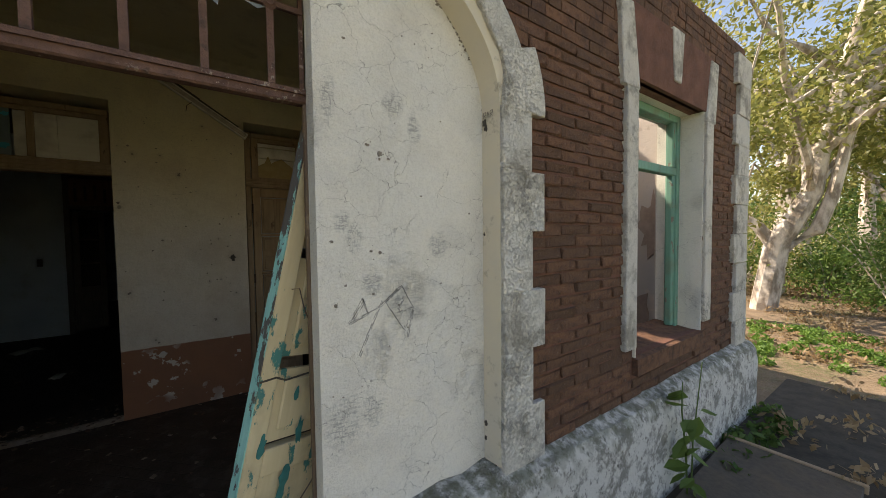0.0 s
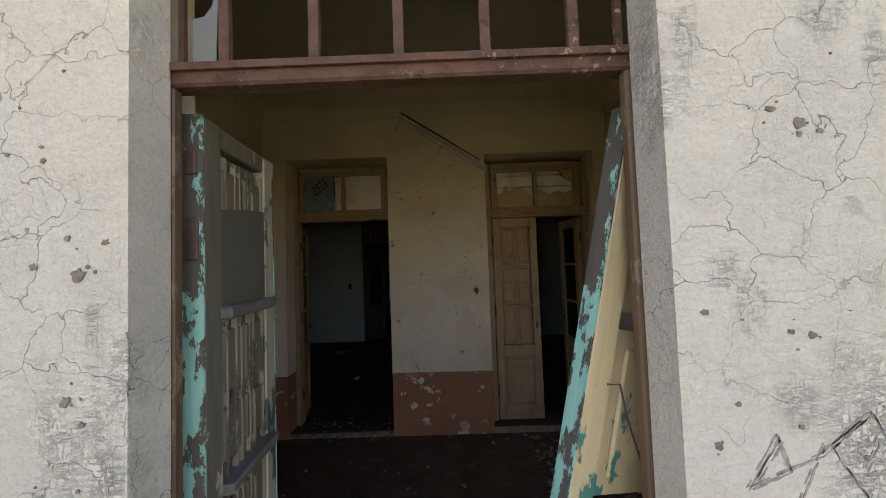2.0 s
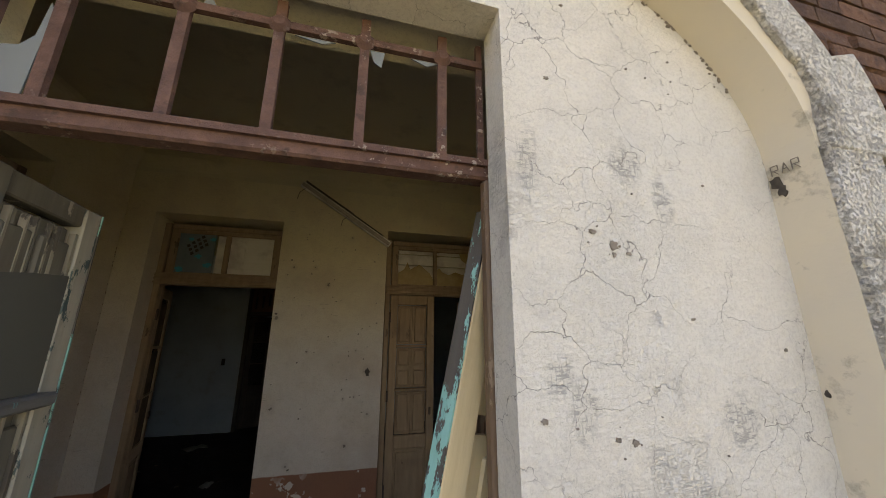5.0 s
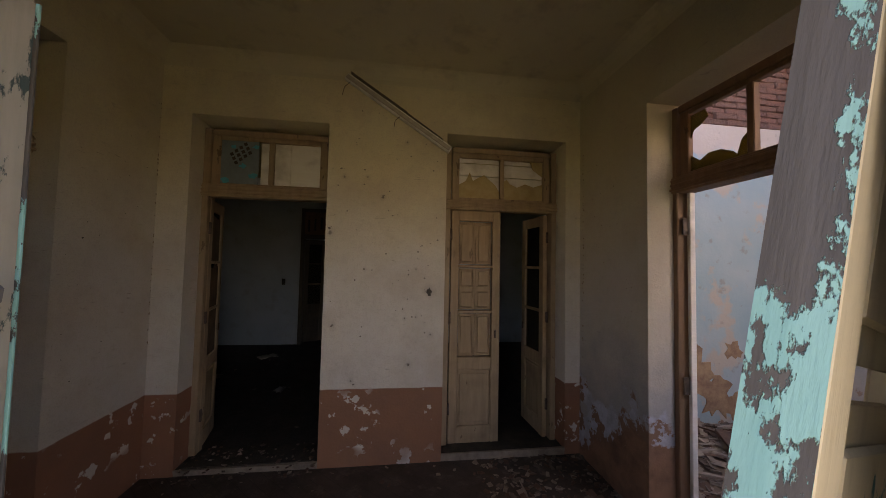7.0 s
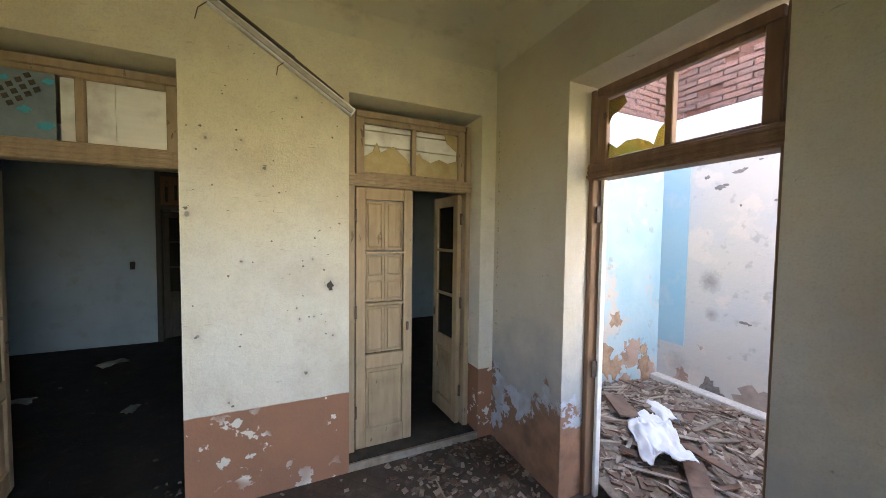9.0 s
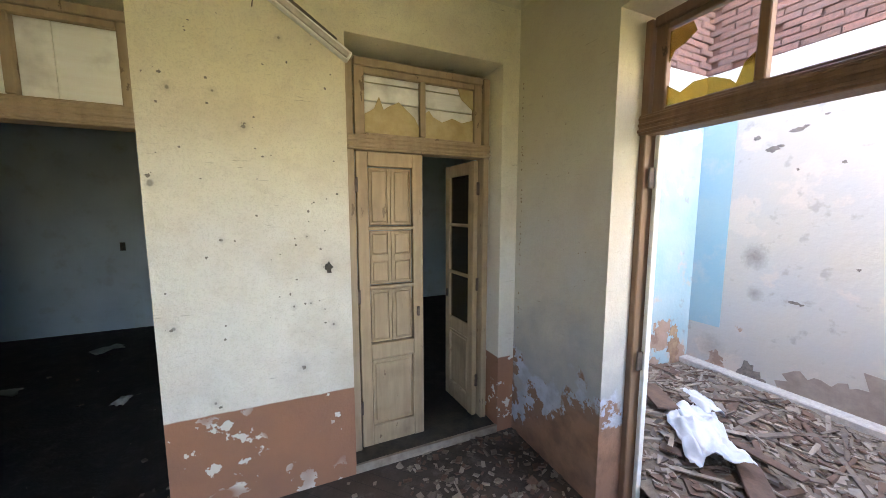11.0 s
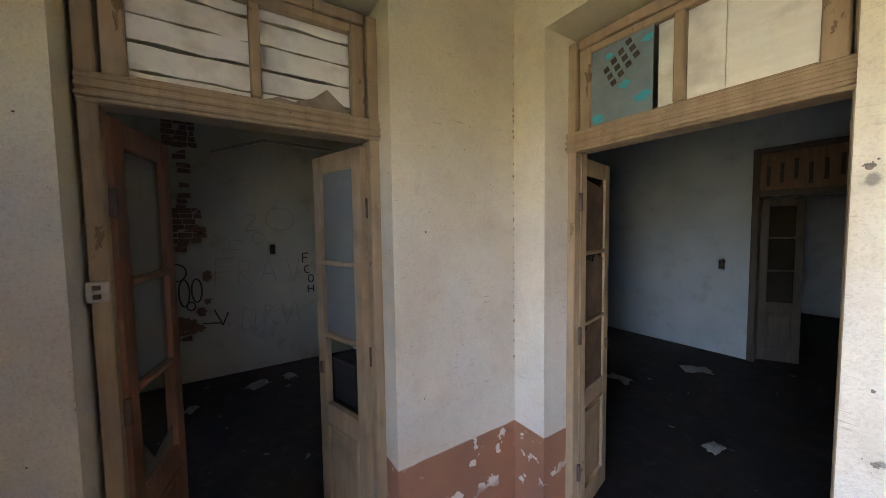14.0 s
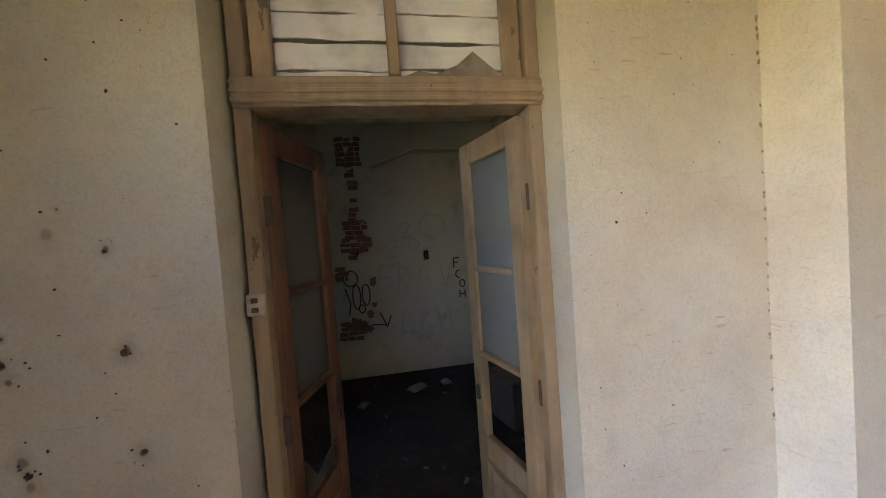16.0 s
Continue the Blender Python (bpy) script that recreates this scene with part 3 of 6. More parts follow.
cb = boxes((-1.75, 2.0, 1.6, 4.5, CEILING, CEILING + 0.12))
structure("ceiling_hall", cb, CEIL, "stained yellowish plaster ceiling of the hall", "ceiling")
COVE = 0.13
for side, flat, wall, s_, at, length in (("south", "yz", SOUTH_IN, 1, WEST, EAST - WEST), ("north", "yz", NORTH, -1, WEST, EAST - WEST), ("west", "xz", WEST, 1, SOUTH_IN, NORTH - SOUTH_IN), ("east", "xz", EAST, -1, SOUTH_IN, NORTH - SOUTH_IN)):
    arc = [(wall + s_ * COVE * (1 - math.cos(radians(15 * k))), CEILING + 0.004 - COVE * (1 - math.sin(radians(15 * k)))) for k in range(7)]
    cb = bmesh.new()
    prism(cb, arc + [(wall - s_ * 0.003, CEILING + 0.004), (wall - s_ * 0.003, CEILING - COVE)], length, flat, at)
    structure("cornice_" + side, cb, CEIL, "yellowish plaster cove between wall and ceiling", "cornice")
structure("ceiling_north", boxes((-4.2, 4.75, 4.5, 9.2, CEILING, CEILING + 0.12)), CEIL, "stained plaster ceiling of the back rooms", "ceiling")
structure("ceiling_west", boxes((-5.4, -1.75, 1.6, 4.5, CEILING, CEILING + 0.12)), CEIL, "stained plaster ceiling of the side room", "ceiling")

# ---- walls ----
WIN = (2.58, 3.67, 0.70, 2.50)
WIN_W = (-3.40, -2.31, 0.70, 2.50)
structure("wall_south", holed((-5.4, 4.75), (GROUND - 0.2, 3.30), [(DOOR[0], DOOR[1], -9, DOOR[2]), WIN, WIN_W], FACE, 1.535), PLASTER, "cracked off-white plastered front wall with a doorway", "wall")
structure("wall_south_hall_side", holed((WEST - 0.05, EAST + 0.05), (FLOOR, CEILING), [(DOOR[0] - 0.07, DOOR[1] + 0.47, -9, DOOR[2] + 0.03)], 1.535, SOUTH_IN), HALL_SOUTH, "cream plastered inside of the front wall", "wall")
D1 = (-1.40, -0.36, -9, 2.70)
D2 = (0.63, 1.72, -9, 2.69)
D3 = (2.43, 3.475, -9, 2.74)
D4 = (2.36, 3.41, -9, 2.67)
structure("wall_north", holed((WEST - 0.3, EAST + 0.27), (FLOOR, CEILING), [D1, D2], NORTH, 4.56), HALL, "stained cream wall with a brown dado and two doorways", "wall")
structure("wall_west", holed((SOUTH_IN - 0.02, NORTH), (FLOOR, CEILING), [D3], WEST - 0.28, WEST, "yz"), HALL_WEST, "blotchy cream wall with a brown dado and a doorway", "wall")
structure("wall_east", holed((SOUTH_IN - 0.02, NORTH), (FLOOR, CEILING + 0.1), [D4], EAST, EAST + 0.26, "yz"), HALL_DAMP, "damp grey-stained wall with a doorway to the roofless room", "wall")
# roofless room
structure("wall_roofless_north", holed((2.12, 4.75), (FLOOR, 3.05), [], 4.40, 4.56), BLUE, "light blue flaking plaster wall with bare brick above", "wall")
structure("wall_roofless_east", holed((SOUTH_IN, 4.40), (FLOOR, 3.05), [], 4.35, 4.75, "yz"), CREAM, "cream plaster wall, flaked pink near the floor", "wall")
structure("wall_roofless_east_band", boxes((4.344, 4.35, 4.10, 4.40, 0.45, 2.72)), BLUEBAND, "light blue painted band beside the corner", "wall")
structure("wall_roofless_west", holed((SOUTH_IN, 4.40), (FLOOR, 3.3), [D4], EAST + 0.26, EAST + 0.275, "yz"), CREAM, "cream plaster wall of the roofless room", "wall")
# back rooms and side room
structure("wall_back_room_north", holed((-4.2, 4.75), (FLOOR, CEILING), [(-1.64, -0.75, -9, 2.02), (3.585, 3.675, 0.95, 1.95)], 8.5, 8.8), ROOM, "greyish white wall at the end of the back rooms", "wall")
structure("wall_back_room_partition", boxes((0.05, 0.2, 4.56, 8.5, FLOOR, CEILING)), ROOM, "grey plaster wall between the back rooms", "wall")
structure("wall_back_room_west", boxes((-4.3, -4.1, 4.5, 9.2, FLOOR, CEILING)), ROOM, "grey plaster side wall", "wall")
structure("wall_back_room_east", boxes((4.65, 4.85, 4.56, 9.2, FLOOR, CEILING)), ROOM, "grey plaster side wall", "wall")
# Deep closed box, added so that the far doorway stays dark.
structure("wall_far_blocker_north", boxes((-2.6, 0.3, 12.4, 12.5, FLOOR, CEILING)), ROOM, "grey plaster wall added beyond the far doorway to shut out light", "wall")
structure("wall_far_blocker_west", boxes((-2.6, -2.5, 8.8, 12.4, FLOOR, CEILING)), ROOM, "grey plaster wall added beyond the far doorway to shut out light", "wall")
structure("wall_far_blocker_east", boxes((0.2, 0.3, 8.8, 12.4, FLOOR, CEILING)), ROOM, "grey plaster wall added beyond the far doorway to shut out light", "wall")
structure("ceiling_far_blocker", boxes((-2.6, 0.3, 8.8, 12.5, CEILING, CEILING + 0.1)), CEIL, "ceiling added beyond the far doorway to shut out light", "ceiling")
structure("floor_far_room", boxes((-2.6, 0.3, 9.2, 12.5, FLOOR - 0.15, FLOOR)), DARKFLOOR, "dark floor beyond the far doorway", "floor")
structure("wall_back_room_south", holed((-4.2, WEST - 0.3), (FLOOR, CEILING), [], 4.4, 4.56), ROOM, "grey plaster wall", "wall")
structure("wall_south_side_room", holed((-5.4, WEST - 0.05), (FLOOR, CEILING), [WIN_W], 1.535, SOUTH_IN), ROOM, "grey plastered inside of the front wall", "wall")
structure("wall_south_roofless_side", holed((EAST + 0.05, 4.75), (FLOOR, 3.3), [WIN], 1.535, SOUTH_IN), CREAM, "cream plastered inside of the front wall", "wall")
structure("wall_side_room_west", boxes((-5.4, -5.1, 1.5, 4.6, FLOOR, CEILING)), SIDEROOM, "greenish grey plaster wall with scrawls and bare brick", "wall")
structure("wall_side_room_north", boxes((-5.4, WEST - 0.28, 4.40, 4.41, FLOOR, CEILING)), SIDEROOM, "grey plaster wall", "wall")
structure("threshold_entrance", boxes((DOOR[0], DOOR[1], 1.40, SOUTH_IN, GROUND, -0.01), bevel=0.01), PAVING, "worn stone threshold of the entrance", "threshold")
structure("threshold_back_left", boxes((D1[0], D1[1], NORTH + 0.02, 4.56, FLOOR, -0.03), bevel=0.01), PAVING, "pale worn threshold with rubble", "threshold")
structure("threshold_back_right", boxes((D2[0], D2[1], NORTH + 0.02, 4.56, FLOOR, -0.025), bevel=0.01), PAVING, "worn timber threshold", "threshold")

structure("threshold_strip", boxes((D2[0], D2[1], NORTH - 0.005, NORTH + 0.02, FLOOR, -0.02), (D1[0], D1[1], NORTH + 0.0, NORTH + 0.02, FLOOR, -0.035), jit=0.004), DEBRIS[2], "pale chipped strips along the thresholds", "threshold")

# ---- facade: outer brick layer, arch, stone border ----
TOP = 3.30
bm = bmesh.new()
for x0, x1, holes in ((ARCH_X + ARCH_A, 4.72, [WIN]), (-5.4, ARCH_X - ARCH_A, [WIN_W])):
    sub = holed((x0, x1), (0.3, TOP), holes, BRICK + 0.009, FACE)
    me = bpy.data.meshes.new("tmp")
    sub.to_mesh(me)
    sub.free()
    bm.from_mesh(me)
    bpy.data.meshes.remove(me)
STEPS = 100
xs = [ARCH_X - ARCH_A * math.cos(math.pi * i / STEPS) for i in range(STEPS + 1)]
for a, b in zip(xs, xs[1:]):
    v = [bm.verts.new(p) for p in ((a, BRICK + 0.009, arch_z(a)), (b, BRICK + 0.009, arch_z(b)), (b, BRICK + 0.009, TOP), (a, BRICK + 0.009, TOP))]
    bm.faces.new(v)
    w = [bm.verts.new((p.co.x, FACE, p.co.z)) for p in v]
    bm.faces.new((v[3], v[2], w[2], w[3]))
wall_front = structure("wall_south_brick", bm, MORTAR, "weathered red brick front wall under an arch border", "wall")

sb = bmesh.new()
prof = [(ARCH_X - ARCH_A, 0.45)] + [(x, arch_z(x)) for x in xs] + [(ARCH_X + ARCH_A, 0.45)]
outer = [sb.verts.new((x, FRONT + 0.02, z)) for x, z in prof]
inner = [sb.verts.new((x - 0.012 * (1 if x > ARCH_X else -1), FACE + 0.004, z - 0.01)) for x, z in prof]
for i in range(len(prof) - 1):
    sb.faces.new((outer[i], outer[i + 1], inner[i + 1], inner[i]))
lip = [sb.verts.new((ARCH_X + (x - ARCH_X) * (1 + 0.10 / ARCH_A), FRONT + 0.014, ARCH_Z + (z - ARCH_Z) * (1 + 0.10 / ARCH_B) if z > ARCH_Z else z)) for x, z in prof]
for i in range(len(prof) - 1):
    sb.faces.new((lip[i], lip[i + 1], outer[i + 1], outer[i]))
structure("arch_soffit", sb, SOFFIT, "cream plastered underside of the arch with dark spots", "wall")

border = thing("arch_border", pose(ARCH_X, FRONT, GROUND), "weathered whitewashed stone border round the arch", "arch", kind="structure")
OX, OY, OZ = ARCH_X, FRONT, GROUND


def stone(pts, name="stone", proud=0.0):
    bm = bmesh.new()
    prism(bm, [(x - OX, z - OZ) for x, z in pts], 0.055 + proud, "xz", -proud)
    bmesh.ops.bevel(bm, geom=bm.edges[:], offset=0.004, segments=1, affect="EDGES")
    for v in bm.verts:
        v.co += 0.003 * noise.noise_vector((v.co + Vector((OX, 0, 0))) * 13)
    part(name, bm, STONE, border)


for side in (1, -1):
    for k in range(6):
        z0, z1 = 0.42 + 0.278 * k, 0.42 + 0.278 * (k + 1) + 0.001
        w = 0.275 if k % 2 == 0 else 0.19
        e = ARCH_X + side * ARCH_A
        stone([(e, z0), (e + side * w, z0), (e + side * w, z1), (e, z1)], proud=0.006 * rng.random())
count = 10
for k in range(count):
    a0, a1 = math.pi * k / count - 0.001, math.pi * (k + 1) / count + 0.001
    w = 0.28 if k % 2 == 0 else 0.19
    inn = []
    for a in (a0 + (a1 - a0) * i / 10 for i in range(11)):
        worn = (0.052 + 0.03 * noise.noise((7 * math.cos(a), 7 * math.sin(a), 2)) + 0.012 * noise.noise((40 * math.cos(a), 40 * math.sin(a), 5))) * min(1.0, 2.5 * math.sin(a) + 0.15)
        inn.append((ARCH_X + (ARCH_A + worn) * math.cos(a), ARCH_Z + (ARCH_B + worn) * math.sin(a)))
    out = [(ARCH_X + (ARCH_A + w) * math.cos(a), ARCH_Z + (ARCH_B + w) * math.sin(a)) for a in (a1 - (a1 - a0) * i / 10 for i in range(11))]
    stone(inn + out, proud=0.006 * rng.random())

# corner stones at the end of the building
for k in range(10):
    z0 = 0.38 + 0.28 * k
    w = 0.38 if k % 2 else 0.30
    stone([(4.752 - w, z0), (4.758, z0), (4.758, z0 + 0.274), (4.752 - w, z0 + 0.274)], proud=0.006 * rng.random())


def window_trim(x0, x1, name):
    t = thing(name, pose((x0 + x1) / 2, FRONT, 0.7), "whitewashed stone strips and keystone round a window", "window trim", "window trims", "structure")
    c = (x0 + x1) / 2

    def piece(pts, nm):
        bm = bmesh.new()
        prism(bm, [(x - c, z - 0.7) for x, z in pts], 0.06, "xz", 0)
        bmesh.ops.bevel(bm, geom=bm.edges[:], offset=0.006, segments=1, affect="EDGES")
        part(nm, bm, STONE, t)
    for s, e in ((-1, x0), (1, x1)):
        piece([(e + s * 0.015, 0.77), (e + s * 0.15, 0.77), (e + s * 0.15, 2.42), (e + s * 0.015, 2.42)], "strip")
        piece([(e + s * 0.0, 2.42), (e + s * 0.19, 2.42), (e + s * 0.24, 2.93), (e + s * 0.09, 2.93)], "strip")
    piece([(c - 0.05, 2.60), (c + 0.06, 2.60), (c + 0.10, 2.97), (c - 0.08, 2.97)], "keystone")
    bm = bmesh.new()
    prism(bm, [(x0 - c - 0.06, 2.50 - 0.7), (x1 - c + 0.06, 2.50 - 0.7), (x1 - c + 0.16, 2.95 - 0.7), (x0 - c - 0.16, 2.95 - 0.7)], 0.05, "xz", 0.012)
    part("lintel", bm, MORTAR, t, "smooth red-washed lintel")
    part("reveal", boxes((x1 - c - 0.012, x1 - c, 0.02, 0.37, 0.0, 1.8), (x0 - c, x0 - c + 0.012, 0.02, 0.37, 0.0, 1.8)), PLASTER, t, "grey-white plastered reveals")
    bm = bmesh.new()
    prism(bm, [(0.0, -0.01), (0.37, 0.03), (0.37, -0.12), (0.0, -0.12)], x1 - x0, "yz", x0 - c)
    part("sill", bm, BRICKS, t, "sloping brick sill")
    # green timber window without panes
    w = thing(name.replace("trim", "frame"), pose(c, 1.50, 0.7), "green painted timber window frame without panes", "window", "green windows", "structure")
    a, b = x0 - c + 0.012, x1 - c - 0.012
    for nm, d in (("jamb", (a, a + 0.06, 0, 0.09, 0.0, 1.8)), ("jamb", (b - 0.06, b, 0, 0.09, 0.0, 1.8)), ("head", (a, b, 0.002, 0.088, 1.74, 1.8)), ("transom", (a, b, 0.004, 0.07, 1.30, 1.365)), ("sash", (b - 0.12, b - 0.06, 0.01, 0.06, 0.02, 1.30)), ("sash", (b - 0.115, b - 0.06, 0.01, 0.06, 1.37, 1.74))):
        part(nm, boxes(d, bevel=0.006), GREEN, w)
    return t


window_trim(WIN[0], WIN[1], "window_trim_1")
window_trim(WIN_W[0], WIN_W[1], "window_trim_2")
# Added, not seen: boards that set how much daylight the side room gets.
sh = thing("window_daylight_boards", pose((WIN_W[0] + WIN_W[1]) / 2, 1.585, WIN_W[2]), "dark timber boards added in the window to limit the side room's daylight", "shutters")
for k in (1, 2, 3, 4, 5):
    part("board", boxes((-0.545 + 0.182 * k, -0.367 + 0.182 * k, 0.0, 0.02, 0.0, 1.80), jit=0.001), DARKWOOD, sh)

# plinth, with a sloping weathered top
bm = bmesh.new()
for x0, x1 in ((DOOR[1], 4.80), (-5.4, DOOR[0])):
    n = int((x1 - x0) / 0.12)
    rows = []
    for i in range(n + 1):
        x = x0 + (x1 - x0) * i / n
        q = [(1.225, GROUND - 0.1), (1.225, 0.0), (1.225, 0.22), (1.235, 0.34), (1.27, 0.40), (1.345, 0.43), (1.46, 0.44)]
        rows.append([bm.verts.new((x, y + 0.014 * noise.noise((x * 5, y * 9, z * 6)), z + 0.022 * noise.noise((x * 7, 3, z * 5)) * (1 if z > -0.2 else 0))) for y, z in q])
    for r, s in zip(rows, rows[1:]):
        for k in range(len(r) - 1):
            bm.faces.new((r[k], s[k], s[k + 1], r[k + 1]))
    bm.faces.new(rows[0])
    bm.faces.new(rows[-1][::-1])
bmesh.ops.recalc_face_normals(bm, faces=bm.faces[:])
structure("plinth", bm, PLINTH, "mossy flaking white rendered plinth", "plinth")

# roof over the hall and side room, its western rise fitted to the camera's view
def roof_z(x):
    return 3.34 if x > -1.95 else 3.34 + 0.213 * min(1.45, -1.95 - x)


bm = bmesh.new()
prev = None
for i in range(141):
    x = -5.6 + 7.6 * i / 140
    z = roof_z(x) + 0.02 * math.sin(i * math.pi / 2)
    y = 1.24 + 0.03 * noise.noise((x * 4, 0, 0))
    row = [bm.verts.new((x, y, z)), bm.verts.new((x, 9.3, z + 0.5)), bm.verts.new((x, y, z - 0.012))]
    if prev:
        bm.faces.new((prev[0], row[0], row[1], prev[1]))
        bm.faces.new((prev[2], row[2], row[0], prev[0]))
    prev = row
structure("roof", bm, TIN, "rusty corrugated sheet roof with a ragged edge", "roof")
bm = bmesh.new()
prism(bm, [(-5.4, 3.30), (-1.75, 3.30), (-3.4, 3.62), (-5.4, 3.62)], 0.08, "xz", BRICK + 0.004)
structure("wall_under_roof_edge", bm, MORTAR, "red brick fill under the roof's fitted edge", "wall")
bm = bmesh.new()
prism(bm, [(-5.4, 3.56), (-3.4, 3.56), (-1.9, 3.25), (-1.0, 3.25), (-1.0, 3.32), (-1.9, 3.32), (-3.4, 3.63), (-5.4, 3.63)], 0.06, "xz", 1.27)
structure("roof_batten", bm, DARKWOOD, "dark rotten board under the roof's edge", "batten")
# Unseen roof piece, added to shade the roofless room from the north.
structure("roof_north_shade", boxes((1.9, 4.85, 4.45, 9.3, 3.66, 3.70)), TIN, "unseen rusty sheet roof added over the back rooms for shade", "roof")
DARKGLASS2 = glass_mat("grey_cracked_glass", (0.6, 0.62, 0.58), 0.75, (0.15, 0.15, 0.13))
JAMB = wood_paint("rust_brown_jamb", (0.15, 0.095, 0.06), (0.10, 0.062, 0.04), (0.24, 0.17, 0.115), 0.58)
RIDGE = wood_paint("cream_ridges", (0.32, 0.29, 0.225), (0.24, 0.22, 0.17), (0.10, 0.09, 0.075), 0.53)
FLAKED = wood_paint("flaked_pale_paint", (0.46, 0.43, 0.35), (0.36, 0.35, 0.29), (0.06, 0.10, 0.098), 0.54)
DRYWOOD = wood_paint("dry_dark_wood", (0.11, 0.11, 0.105), (0.17, 0.165, 0.155), (0.12, 0.26, 0.25), 0.63, (0.5, 3, 3))



def worn_teal():
    """Teal paint on a door's edge, lost to dark wood towards the top."""
    n = Nodes("worn_teal_edge", 0.65)
    g = n.noise(9, 6, 0.6, (3, 3, 0.35))
    loss = n.math("ADD", n.noise(11, 7, 0.68, (1, 1, 0.45)), n.span(n.height(), 0.9, 1.75, -0.04, 0.09))
    fl = n.span(loss, 0.535, 0.55)
    col = n.mix(n.span(g, 0.35, 0.68), (0.30, 0.62, 0.56), (0.20, 0.50, 0.46))
    col = n.mix(fl, col, n.mix(g, (0.06, 0.055, 0.05), (0.14, 0.125, 0.11)))
    return n.done(col, n.math("SUBTRACT", g, n.mul(fl, 0.9)), 0.6, 0.007)


TEALEDGE = worn_teal()

# ---- entrance: iron transom, jambs, two timber leaves ----
tr = thing("entrance_transom", pose(0.125, 1.56, 2.0), "rusty red iron transom grille with broken panes", "transom", kind="structure")
rail = part("rail", boxes((-0.512, 0.512, -0.018, 0.03, 0.0, 0.05), bevel=0.006), RUST, tr)
part("lip", boxes((-0.485, 0.485, -0.028, -0.018, 0.03, 0.046)), RUST, rail)
part("rail", boxes((-0.485, 0.485, -0.010, 0.004, 0.317, 0.336)), RUST, tr)
for x in (-0.257, -0.061, 0.124, 0.312, 0.503):
    bar = part("bar", boxes((x - 0.136, x - 0.114, -0.008, 0.006, 0.055, 0.392)), RUST, tr)
    bm = bmesh.new()
    bmesh.ops.create_cone(bm, cap_ends=True, segments=14, radius1=0.024, radius2=0.012, depth=0.012, matrix=pose(x - 0.125, -0.014, 0.326, 90))
    part("rosette", bm, RUST, bar)
for s, a in ((-1, -0.485), (1, 0.455)):
    part("edge_bar", boxes((a + (0.015 if s > 0 else 0), a + (0.03 if s > 0 else 0.012), -0.004, 0.008, 0.055, 0.392)), RUST, tr)
for pts in ([(-0.455, 0.056), (-0.405, 0.056), (-0.397, 0.25), (-0.405, 0.27), (-0.412, 0.19), (-0.43, 0.165), (-0.455, 0.16)],
            [(0.20, 0.312), (0.235, 0.312), (0.228, 0.268), (0.21, 0.28)], [(0.30, 0.312), (0.37, 0.312), (0.34, 0.298)],
            [(0.03, 0.312), (0.12, 0.312), (0.09, 0.302)], [(-0.16, 0.34), (-0.13, 0.34), (-0.15, 0.375)]):
    bm = bmesh.new()
    prism(bm, pts, 0.003, "xz", 0.0)
    part("shard", bm, PALEGLASS, tr, "broken pale glass")
jf = thing("entrance_frame", pose(0.125, 1.56, FLOOR), "rusty brown entrance door frame", "door frame", kind="structure")
for a in (-0.512, 0.478):
    part("jamb", boxes((a, a + 0.026, -0.018, 0.012, 0.0, 2.08), bevel=0.004, jit=0.003), JAMB, jf)


